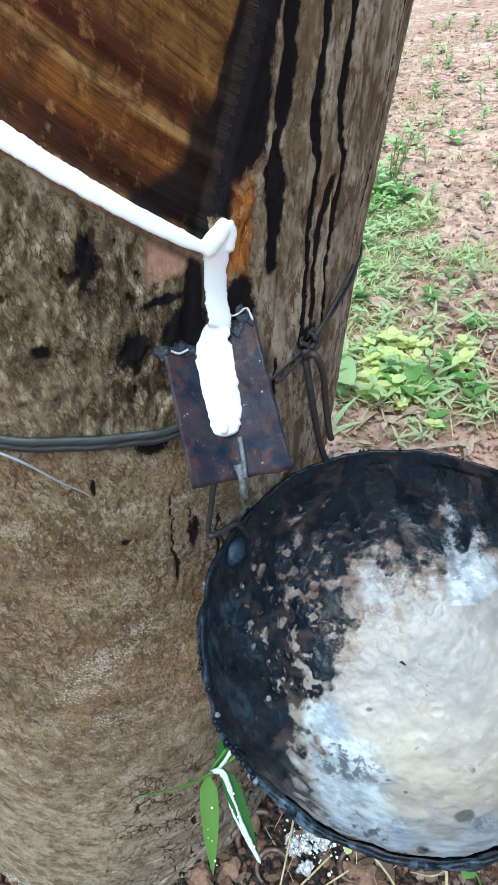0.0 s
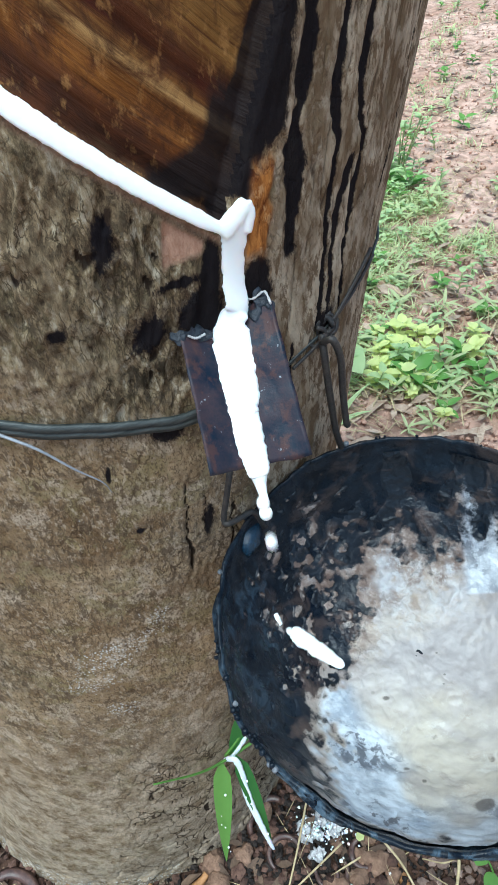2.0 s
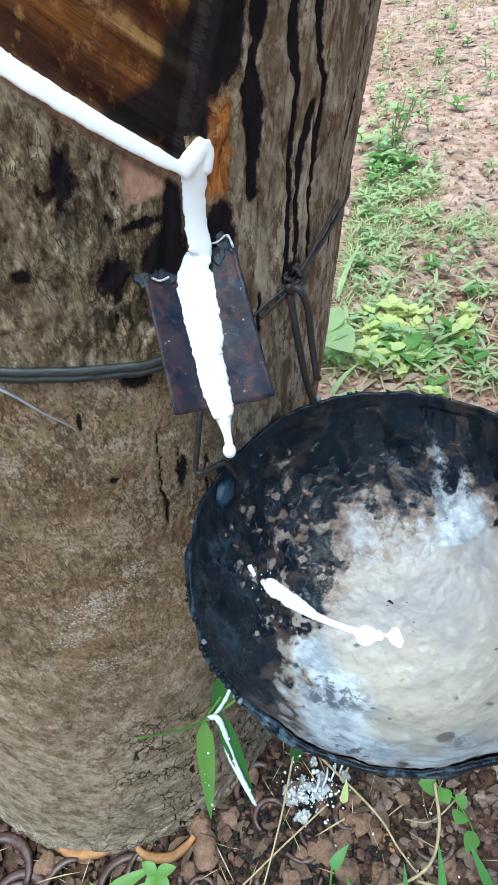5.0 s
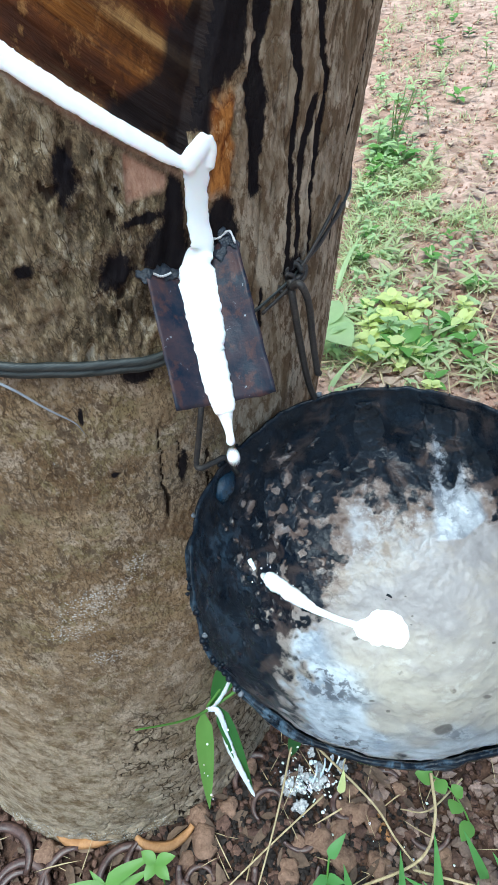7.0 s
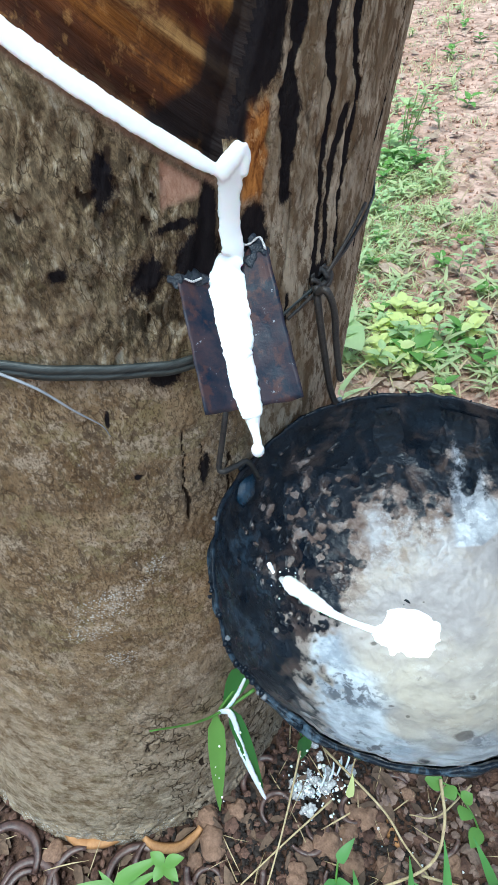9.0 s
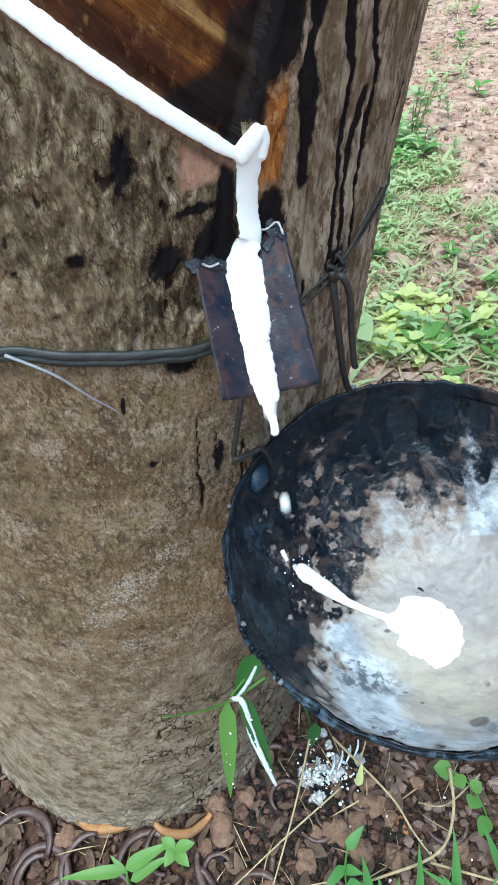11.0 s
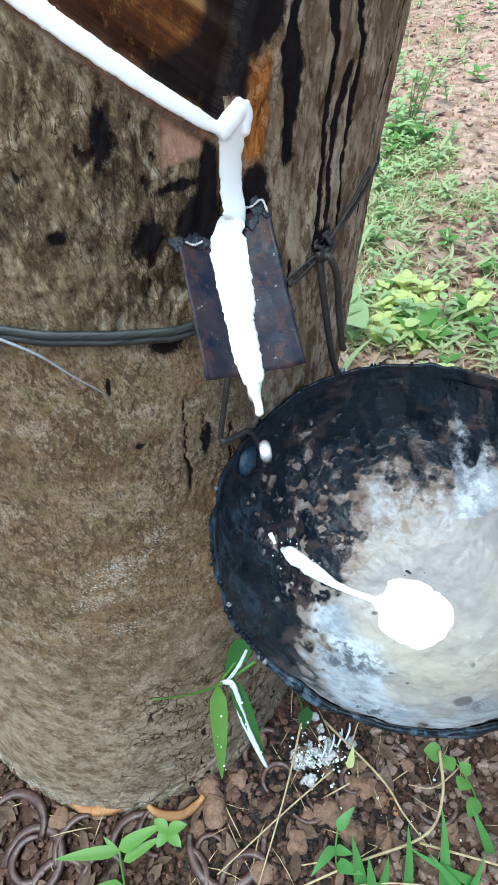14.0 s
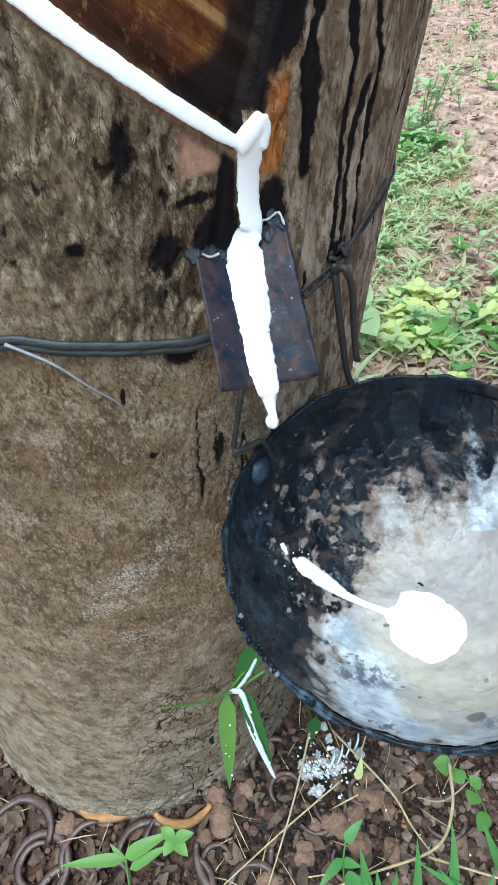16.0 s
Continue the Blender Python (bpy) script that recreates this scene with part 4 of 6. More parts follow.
    cover = cover - 0.30 * np.exp(-(((x - 0.53) / 0.032) ** 2) - ((y - 0.59) / 0.045) ** 2) - 0.16 * np.exp(-(((x - 0.20) / 0.04) ** 2) - ((y - 0.62) / 0.03) ** 2)
    flecks = 0.34 * fbm(p * 17, 3, 29) - 0.11 - 0.5 * np.clip(np.hypot((x + 0.44) / 0.30, (y - 0.24) / 0.50) - 1, 0, 2)
    cover = np.maximum(cover, np.clip(flecks, -1, 0.06))
    v = bowl_in(x, y)
    nin = -v / np.linalg.norm(v, axis=1)[:, None]
    on = step(0.0, 0.10, cover)
    lift = -0.0014 + 0.0022 * step(-0.20, -0.06, cover) + 0.0004 * on + on * (0.0005 * np.abs(fbm(p * 12, 3, 27)) + 0.0014 * np.clip(fbm(p * 7, 3, 33), 0, 1) * step(0.1, 0.5, y))
    Vc = v + nin * (bump(v) + lift)[:, None]
    f = grid_faces(nr, n, wrap=True)
    f = f[(cover[f] > -0.22).any(1)]
    used, inv = np.unique(f, return_inverse=True)
    me = mesh_from("latex_crust", Vc[used], inv.reshape(-1, 4))
    attribute(me, "cover", cover[used])
    attribute(me, "curd", (0.05 + 0.9 * step(-0.02, 0.30, y - 0.45 * x + 0.5 * wob))[used])
    spots = ((-0.23, -0.22, 0.022), (0.08, -0.82, 0.045), (0.11, -0.81, 0.03), (-0.21, -0.61, 0.020), (-0.14, -0.68, 0.015), (0.13, -0.13, 0.010), (0.12, 0.00, 0.009), (0.11, -0.18, 0.008), (0.35, -0.70, 0.025), (0.5, -0.4, 0.013))
    attribute(me, "spot", sum(np.exp(-(((x - a) / r) ** 2) - ((y - b) / (0.7 * r)) ** 2) for a, b, r in spots)[used])
    attribute(me, "cream", (0.95 * step(-0.02, -0.50, y + 0.35 * x + 0.5 * wob))[used])
    attribute(me, "thin", (step(0.25, 0.02, cover) * (0.35 + 0.65 * step(-0.1, 0.4, y)))[used])
    attribute(me, "blue", (0.9 * step(-0.40, -0.54, x + 0.35 * y + 0.1 * fbm(p * 5, 2, 35)) + 0.7 * step(-0.78, -0.95, y + 0.08 * fbm(p * 6, 2, 36)) + 0.6 * step(-0.02, 0.04, streak)).clip(0, 1)[used] * step(0.04, 0.12, np.maximum(body, streak + 0.08))[used])
    part_mesh("latex_crust", me, CRUST, ob, "cream and bluish dried latex film")
    # shiny flap at the wire
    bm = bmesh.new()
    a0 = 2.55
    pts = [(0.97 * BR * math.cos(a0 + u), 0.97 * BR * math.sin(a0 + u), -0.006 - 0.010 * w) for u, w in ((-0.08, 0), (0.02, -0.2), (0.10, 0.3), (0.10, 1.1), (0.0, 1.4), (-0.09, 0.8))]
    c = bm.verts.new(tuple(sum(p[k] for p in pts) / 6 * (0.955 if k < 2 else 1) for k in range(3)))
    vs = [bm.verts.new(p) for p in pts]
    ws = [bm.verts.new((p[0] * 1.03, p[1] * 1.03, p[2])) for p in pts]
    for k in range(6):
        bm.faces.new((c, vs[k], vs[(k + 1) % 6]))
        bm.faces.new((vs[k], ws[k], ws[(k + 1) % 6], vs[(k + 1) % 6]))
    bmesh.ops.subdivide_edges(bm, edges=bm.edges[:], cuts=2, smooth=0.6)
    part("flap", bm, GLINT_BLACK, shell, "glossy black flap with a blue glint in its colour")
    # ragged bits on the rim
    rnd = random.Random(11)
    for k in range(46):
        t = rnd.uniform(0, 2 * math.pi) if k < 26 else rnd.uniform(3.2, 3.9)
        bm = bmesh.new()
        bmesh.ops.create_icosphere(bm, subdivisions=1, radius=rnd.uniform(0.0007, 0.0019), matrix=Matrix.Translation(((BR + rnd.uniform(0, 0.003)) * math.cos(t), (BR + rnd.uniform(0, 0.003)) * math.sin(t), rnd.uniform(-0.001, 0.0016))))
        for v in bm.verts:
            v.co += 0.0006 * Vector(noise.noise_vector(v.co * 900))
        part("rim_crumb", bm, DRIED if k % 7 == 0 else SHELL, shell)
    return ob


bowl()


# ---- latex ----
def ribbon(centre, width, normal, thick, seed=0, n=60, m=13, round_ends=(True, True), wave=0.12):
    """A domed strip of liquid along a line; edges waver a little."""
    C = spline(centre, n)
    V = []
    for k, p in enumerate(C):
        t = k / (n - 1)
        w = float(np.interp(t, np.linspace(0, 1, len(width)), width))
        nv = Vector(normal[min(int(t * len(normal)), len(normal) - 1)]).normalized()
        d = (C[min(k + 1, n - 1)] - C[max(k - 1, 0)]).normalized()
        side = d.cross(nv).normalized()
        end = 1.0
        if round_ends[0]:
            end = min(end, math.sqrt(max(1 - (1 - min(t / 0.06, 1)) ** 2, 0)))
        if round_ends[1]:
            end = min(end, math.sqrt(max(1 - (1 - min((1 - t) / 0.08, 1)) ** 2, 0)))
        for j in range(m):
            u = 2 * j / (m - 1) - 1
            ww = w * (1 + wave * noise.noise((t * n * 0.22, 5 if u > 0 else 0, seed)) + wave * 0.6 * noise.noise((t * n * 0.8, 5 if u > 0 else 0, seed + 3)) + wave * 0.5 * noise.noise((t * n * 2.1, 5 if u > 0 else 0, seed + 8)))
            h = thick * math.sqrt(max(1 - u * u, 0)) * end * (1 + 0.12 * noise.noise((t * 9, u, seed)))
            V.append(p + side * u * ww * max(end, 0.02) + nv * h)
        for u in (0.6, -0.6):
            V.append(p + side * u * w * max(end, 0.02) - nv * thick * 0.4 * end)
    F = [tuple(int(q) for q in f) for f in grid_faces(n, m + 2, wrap=True)]
    F.append(tuple(range(m + 2))[::-1])
    F.append(tuple((n - 1) * (m + 2) + k for k in range(m + 2)))
    return mesh_from("strip", np.array([tuple(v) for v in V]), F)


def latex_flow():
    ob = thing("latex_flow", pose(0, 0, 0), "glossy white latex running down cut, groove and spout", "latex")
    ths = np.linspace(-0.75, 0.485, 26)
    pts = [on_trunk(t, (cut_low(t) + cut_high(t)) / 2 + 0.0003, 0.0002) for t in ths]
    w = [float(0.50 * (cut_high(t) - cut_low(t))) for t in ths]
    nr = [(math.sin(t) * 0.9, -math.cos(t) * 0.9, 0.43) for t in ths]
    nv = (math.sin(0.5) * 0.95, -math.cos(0.5) * 0.95, 0.25)
    bits = [ribbon(pts, w, nr, 0.0013, 1, 220, 13, (False, True), 0.10)]
    bits.append(ribbon([on_trunk(0.455, 0.604, 0.0), on_trunk(0.478, 0.6075, 0.0005), on_trunk(0.498, 0.6105, 0.0005), on_trunk(0.514, 0.6130, -0.0005)], [0.0032, 0.0038, 0.0034, 0.0024], [nv], 0.0014, 12, 40, 13, (True, True), 0.2))
    bits.append(ribbon([on_trunk(0.512, 0.6125, 0.0), on_trunk(0.523, 0.608, 0.0), on_trunk(0.519, 0.601, 0.0)], [0.0022, 0.0026, 0.0022], [nv], 0.002, 14, 24, 11, (True, True), 0.2))
    bits.append(ribbon([on_trunk(0.493, 0.6105, -0.0005), on_trunk(0.492, 0.604, -0.0003), on_trunk(0.494, 0.594, -0.0010), on_trunk(0.500, 0.583, -0.0006), on_trunk(0.506, 0.575, 0.001), on_spout(0.05, 0.05, 0.002), on_spout(0.03, 0.13, 0.0012)], [0.0040, 0.0056, 0.0050, 0.0050, 0.0053, 0.0060, 0.0072], [nv, nv, nv, nv, nv, SN, SN], 0.0014, 4, 80, 13, (True, True), 0.12))
    mid = ((0.05, 0.04), (0.035, 0.11), (0.02, 0.22), (0.005, 0.36), (-0.01, 0.52), (-0.035, 0.62), (-0.05, 0.70))
    bits.append(ribbon([on_spout(s, t, 0.0012 - 0.004 * max(t - 0.45, 0)) for s, t in mid], [0.0062, 0.0080, 0.0082, 0.0080, 0.0076, 0.0066, 0.0045], [SN], 0.0030, 7, 90, 15, (True, True), 0.13))
    merged("stream", bits, LATEX, ob)
    tip = ((-0.02, 0.46), (-0.03, 0.60), (-0.035, 0.74), (-0.032, 0.86), (-0.022, 0.97), (-0.018, 1.06))
    front = merged("flow_front", [ribbon([on_spout(s, t, 0.0008 - 0.016 * max(0.66 - t, 0)) for s, t in tip], [0.0054, 0.0064, 0.0064, 0.0060, 0.0052, 0.0040], [SN], 0.0028, 9, 70, 13, (True, True), 0.16)], LATEX, ob)
    bm = bmesh.new()
    tube(bm, spline([on_spout(-0.02, 0.90, -0.0022), on_spout(-0.018, 1.03, -0.0004), on_spout(-0.022, 1.13, -0.001), (-0.0074, -0.0527, 0.5190), (-0.0076, -0.0545, 0.5155)], 22), 0.0020, 12, [2.0, 2.1, 2.1, 2.05, 2.0, 1.9, 1.8, 1.7, 1.55, 1.4, 1.25, 1.1, 1.0, .9, .86, .84, .84, .86, .88, .9, .8, .4])
    neck = part("drip_neck", bm, LATEX, ob)
    return front, neck


FLOW_FRONT, DRIP_NECK = latex_flow()
TIP = (-0.0076, -0.0550, 0.5140)


def latex_puddle():
    ob = thing("latex_puddle", BOWL, "fresh white latex trickling into a spreading puddle", "latex")
    path = ((-0.75, 0.19), (-0.67, 0.145), (-0.55, 0.065), (-0.43, -0.025), (-0.35, -0.07), (-0.28, -0.105), (-0.21, -0.14), (-0.14, -0.18))
    nrm = lambda d: (-d[0] * 0.8, -d[1] * 0.8, 0.75)
    pieces, dips = [], [(-0.62, 0.27, -0.6)]
    for a, b, w, seed in ((1, 4, [0.0026, 0.0054, 0.0050, 0.0028], 1), (3, 6, [0.0030, 0.0026, 0.0022, 0.0020], 2), (5, 8, [0.0020, 0.0021, 0.0024, 0.0030], 3)):
        c = [bowl_in(x, y, 0.0012) for x, y in path[a:b]]
        c = [2 * c[0] - c[1] * 1.0 - (c[0] - c[1]) * 0.7] + c
        dips.append((0.80 * path[a + 1][0], 0.80 * path[a + 1][1], -0.6))
        pieces.append(part_mesh("trickle", ribbon(c, w, [nrm(path[a + 1])], 0.0016, seed, 50, 11, (True, True), 0.16), LATEX, ob))
    c = [bowl_in(x, y, 0.0012) for x, y in ((-0.775, 0.24), (-0.765, 0.21), (-0.755, 0.18))]
    pieces.insert(0, part_mesh("splash_mark", ribbon(c, [0.0014, 0.0017, 0.0013], [nrm((-0.75, 0.38))], 0.0012, 6, 24, 9), LATEX, ob))
    for (x, y, r, sx, seed) in ((-0.165, -0.17, 0.0074, 1.0, 1), (-0.07, -0.215, 0.0148, 1.1, 2), (-0.03, -0.235, 0.0200, 1.06, 3), (0.005, -0.27, 0.0180, 1.06, 4)):
        n, rings = 72, 14
        o = bowl_in(x, y, 0.0)
        V = [(o[0], o[1], o[2] + 0.0032)]
        for k in range(1, rings + 1):
            q = k / rings
            for j in range(n):
                a = 2 * math.pi * j / n
                out = r * q * (1 + 0.10 * noise.noise((1.3 * math.cos(a), 1.3 * math.sin(a), seed * 3.1)) + 0.05 * noise.noise((3 * math.cos(a), 3 * math.sin(a), seed)))
                px, py = o[0] + sx * out * math.cos(a), o[1] + out * math.sin(a)
                base = o[2] if seed < 4 else max(o[2], float(bowl_in(px / BR, py / BR)[2]) + 0.0015)
                V.append((px, py, base + 0.0032 - 0.0030 * q**2.2))
        F = [(0, 1 + j, 1 + (j + 1) % n) for j in range(n)]
        for k in range(rings - 1):
            F += [(1 + k * n + j, 1 + (k + 1) * n + j, 1 + (k + 1) * n + (j + 1) % n, 1 + k * n + (j + 1) % n) for j in range(n)]
        dips.append((0, 0, -1))
        pieces.append(part_mesh("puddle", mesh_from("puddle", np.array(V), F), LATEX, ob))
    rnd, spatters = random.Random(4), []
    for k in range(26):
        x, y = -0.68 + rnd.gauss(0, 0.08), 0.20 + rnd.gauss(0, 0.08)
        bm = bmesh.new()
        bmesh.ops.create_icosphere(bm, subdivisions=2, radius=rnd.uniform(0.0002, 0.00055), matrix=Matrix.Translation(bowl_in(x, y, 0.0008)))
        spatters.append((part("spatter", bm, LATEX, ob), (x, y, -0.6), 2.0 + 0.25 * k))
    return list(zip(pieces, dips)), spatters


PIECES, SPATTERS = latex_puddle()
RELEASES = [1.70, 1.84, 1.92, 2.01, 2.13, 2.27, 2.42, 2.58, 2.76, 2.91, 3.07, 3.27, 3.47, 3.62, 3.82, 3.96, 4.15, 4.36, 4.58, 4.79, 5.02, 5.24, 5.47, 5.70, 5.92, 6.14, 6.33,
            6.53, 6.75, 6.97, 7.18, 7.39, 7.62, 7.84, 8.12, 8.30, 8.54, 8.80, 9.06, 9.32, 9.53, 9.90, 10.16, 10.4, 10.66, 10.9, 11.16, 11.4, 11.68, 11.95, 12.21, 12.55, 12.91,
            13.28, 13.54, 13.72, 13.92, 14.16, 14.39, 14.70, 15.05, 15.30, 15.62, 16.06]


def latex_drops():
    bm = bmesh.new()
    bmesh.ops.create_uvsphere(bm, u_segments=16, v_segments=12, radius=0.0027)
    for v in bm.verts:
        v.co.z *= 1.25
    me = bpy.data.meshes.new("latex_drop")
    bm.to_mesh(me)
    bm.free()
    me.polygons.foreach_set("use_smooth", [True] * len(me.polygons))
    me.materials.append(LATEX)
    return [tagged(new("latex_drop", me), "white drop of fresh latex falling from the spout", "drop", "latex drops") for _ in RELEASES]


DROPS = latex_drops()


# ---- the plant under the bowl ----
def leaf(bm, base, tip, width, up=(0, 0, 1), droop=0.12, n=9, fold=0.18, blunt=0.5, thick=0.0):
    """A leaf blade from base to tip: pointed, folded along its midrib, arched by droop."""
    base, tip, up = Vector(base), Vector(tip), Vector(up)
    d = tip - base
    side = d.cross(up).normalized()
    nrm = side.cross(d).normalized()
    rows = []
    for k in range(n):
        t = k / (n - 1)
        w = width * 0.5 * max(math.sin(math.pi * t**blunt) ** 0.8 if 0 < t < 1 else 0.0, 0.03)
        c = base + d * t + nrm * (droop * d.length * 4 * t * (1 - t))
        rows.append([bm.verts.new(c + side * u * w + nrm * (fold * w * abs(u))) for u in (-1, -0.5, 0, 0.5, 1)])
    for a, b in zip(rows, rows[1:]):
        for j in range(4):
            bm.faces.new((a[j], a[j + 1], b[j + 1], b[j]))


def leaf_part(parent, base, tip, width, material, label="", name="leaf", **kw):
    bm = bmesh.new()
    leaf(bm, base, tip, width, **kw)
    return part(name, bm, material, parent, label)


def bowl_plant():
    ob = thing("bamboo_grass", pose(0, 0, 0), "green grass shoot with drooping leaves splashed by latex", "plant")
    face = (0.1, -0.8, 0.6)
    bm = bmesh.new()
    tube(bm, spline([(-0.012, 0.004, -0.005), (-0.016, -0.005, 0.10), (-0.026, -0.012, 0.20), (-0.040, -0.022, 0.252), (-0.055, -0.036, 0.240), (-0.069, -0.043, 0.222)], 30), 0.0014, 6)
    part("stem", bm, SPROUT, ob)
    bm = bmesh.new()
    tube(bm, spline([(-0.040, -0.036, 0.236), (-0.066, -0.046, 0.226), (-0.084, -0.060, 0.245), (-0.108, -0.075, 0.279)], 16), 0.0011, 6, [1.4 - 0.9 * k / 15 for k in range(16)])
    part("side_shoot", bm, SPROUT, ob)
    leaf_part(ob, (-0.044, -0.028, 0.262), (-0.066, -0.043, 0.222), 0.017, LEAF, up=face, droop=0.02)
    l1 = leaf_part(ob, (-0.072, -0.046, 0.224), (-0.084, -0.090, 0.126), 0.014, SPROUT, up=face, droop=0.03)
    l2 = leaf_part(ob, (-0.060, -0.046, 0.232), (-0.043, -0.088, 0.160), 0.012, LEAF, up=(0.5, -0.7, 0.5), droop=0.03)
    l3 = leaf_part(ob, (-0.006, -0.022, 0.085), (-0.016, -0.027, 0.026), 0.014, LEAF, up=face, droop=0.03)
    # latex that ran down the leaves
    off = Vector((0.04, -0.8, 0.6)).normalized() * 0.0040
    for pts, w in (([(-0.045, -0.030, 0.250), (-0.053, -0.036, 0.236), (-0.063, -0.042, 0.225), (-0.070, -0.044, 0.223)], [0.0012, 0.0016, 0.0014, 0.0022]),
                   ([(-0.068, -0.044, 0.226), (-0.060, -0.047, 0.229), (-0.057, -0.053, 0.218), (-0.056, -0.062, 0.203), (-0.050, -0.075, 0.184), (-0.045, -0.084, 0.168), (-0.042, -0.089, 0.158)], [0.0022, 0.0028, 0.0020, 0.0030, 0.0024, 0.0018, 0.0015])):
        part_mesh("latex_streak", ribbon([Vector(p) + off for p in pts], w, [off], 0.0009, 5, 60, 9, (True, True), 0.3), SMEAR, ob, "thin bluish white latex streak")
    rnd = random.Random(2)
    for k in range(16):
        base, tip = (((-0.072, -0.047, 0.222), (-0.083, -0.088, 0.13)), ((-0.060, -0.047, 0.230), (-0.044, -0.087, 0.163)), ((-0.007, -0.0225, 0.080), (-0.016, -0.0275, 0.03)))[k % 3]
        p = Vector(base).lerp(Vector(tip), rnd.uniform(0.15, 0.9)) + off * 1.6 + Vector((rnd.uniform(-0.004, 0.004), 0, 0))
        bm = bmesh.new()
        bmesh.ops.create_icosphere(bm, subdivisions=1, radius=rnd.uniform(0.0005, 0.0012), matrix=Matrix.Translation(p))
        part("latex_fleck", bm, LATEX, (l1, l2, l3)[k % 3])


bowl_plant()


# ---- litter round the foot of the tree ----
def in_trunk(x, y, z=0.02, room=0.0):
    return math.hypot(x + 0.212 - 0.21 * z, y - 0.127 - 0.034 * z) < float(trunk_radius(z)) + room


def hgt(x, y):
    return float(ground_height(np.array([x]), np.array([y]))[0])


def shaving(x, y, radius, start, turn, width=0.008, material=None, tilt=(0, 0), rise=0.0):
    """A curled strip of dried bark shaved off by the tapper."""
    ob = thing("bark_shaving", pose(x, y, hgt(x, y) + 0.004, tilt[0], tilt[1], 0), "dry brown curled bark shaving lying on litter" if material is None else "orange-brown bark shaving against the trunk foot", "shaving", "bark shavings")
    n = max(14, int(turn / 7))
    bm = bmesh.new()
    rings = []
    for k in range(n):
        t = k / (n - 1)
        a = radians(start + turn * t)
        r = radius * (1 - 0.12 * t + 0.05 * noise.noise((x * 50, t * 3, 1)))
        w = width * (0.35 + 0.65 * math.sin(math.pi * min(max(t, 0.06), 0.94)) ** 0.5)
        c = Vector((r * math.cos(a), r * math.sin(a), 0.003 + rise * t + 0.002 * noise.noise((t * 5, y * 40, 2))))
        out = Vector((math.cos(a), math.sin(a), 0))
        up = Vector((0, 0, 1))
        tw = 0.5 * noise.noise((t * 2, x * 30, 3))
        e1, e2 = out * math.cos(tw) + up * math.sin(tw), up * math.cos(tw) - out * math.sin(tw)
        rings.append([bm.verts.new(c + e1 * p * w + e2 * q * w) for p, q in ((-0.5, 0.06), (-0.2, 0.20), (0.2, 0.20), (0.5, 0.02), (0.3, -0.14), (-0.3, -0.12))])
    for A, B in zip(rings, rings[1:]):
        for j in range(6):
            bm.faces.new((A[j], A[(j + 1) % 6], B[(j + 1) % 6], B[j]))
    bm.faces.new(rings[0])
    bm.faces.new(rings[-1][::-1])
    part("strip", bm, material or CURL, ob)


for args in ((-0.322, -0.095, 0.036, -15, 170, 0.011), (-0.293, -0.122, 0.031, -140, 330, 0.010), (-0.294, -0.121, 0.020, 60, 270, 0.008), (-0.243, -0.116, 0.030, 80, 130, 0.008),
             (-0.187, -0.116, 0.030, 35, 165, 0.009), (-0.096, -0.114, 0.040, 170, 190, 0.011), (-0.145, -0.143, 0.030, 200, 220, 0.010), (0.000, -0.080, 0.016, 180, 200, 0.006),
             (-0.014, -0.084, 0.021, 215, 150, 0.006), (0.033, -0.070, 0.013, 90, 200, 0.006), (-0.056, -0.040, 0.024, 60, 140, 0.009), (-0.080, -0.150, 0.026, 20, 160, 0.009),
             (-0.220, -0.140, 0.022, 0, 260, 0.008), (-0.165, -0.104, 0.022, 120, 150, 0.007), (-0.045, -0.066, 0.016, 10, 220, 0.006), (-0.262, -0.150, 0.03, 40, 150, 0.009),
             (0.075, -0.060, 0.018, 30, 170, 0.006), (0.012, -0.128, 0.016, 140, 190, 0.006), (-0.115, -0.122, 0.014, 0, 240, 0.006), (0.110, -0.095, 0.02, 200, 140, 0.006)):
    shaving(*args)
shaving(-0.225, -0.037, 0.050, 215, 100, 0.011, ORANGE)
shaving(-0.150, -0.052, 0.042, 225, 95, 0.010, ORANGE)
shaving(0.085, -0.088, 0.022, 130, 100, 0.010, ORANGE, (0, -25))


def rock(x, y, r, seed, material=None, flat=0.75):
    bm = bmesh.new()
    bmesh.ops.create_icosphere(bm, subdivisions=3, radius=r)
    for v in bm.verts:
        v.co *= 0.85 + 0.45 * noise.noise(v.co / r * 1.1 + Vector((seed * 7, 0, 0))) + 0.14 * noise.noise(v.co / r * 2.6 + Vector((seed, 3, 0))) + 0.10 * noise.noise(v.co / r * 6)
        v.co.z *= flat
    ob = part("stone", bm, material or STONE)
    ob.matrix_basis = pose(x, y, hgt(x, y) + 0.25 * r, 0, 0, 40 * seed)
    tagged(ob, "rough reddish laterite lump among the litter", "stone", "stones by the tree")


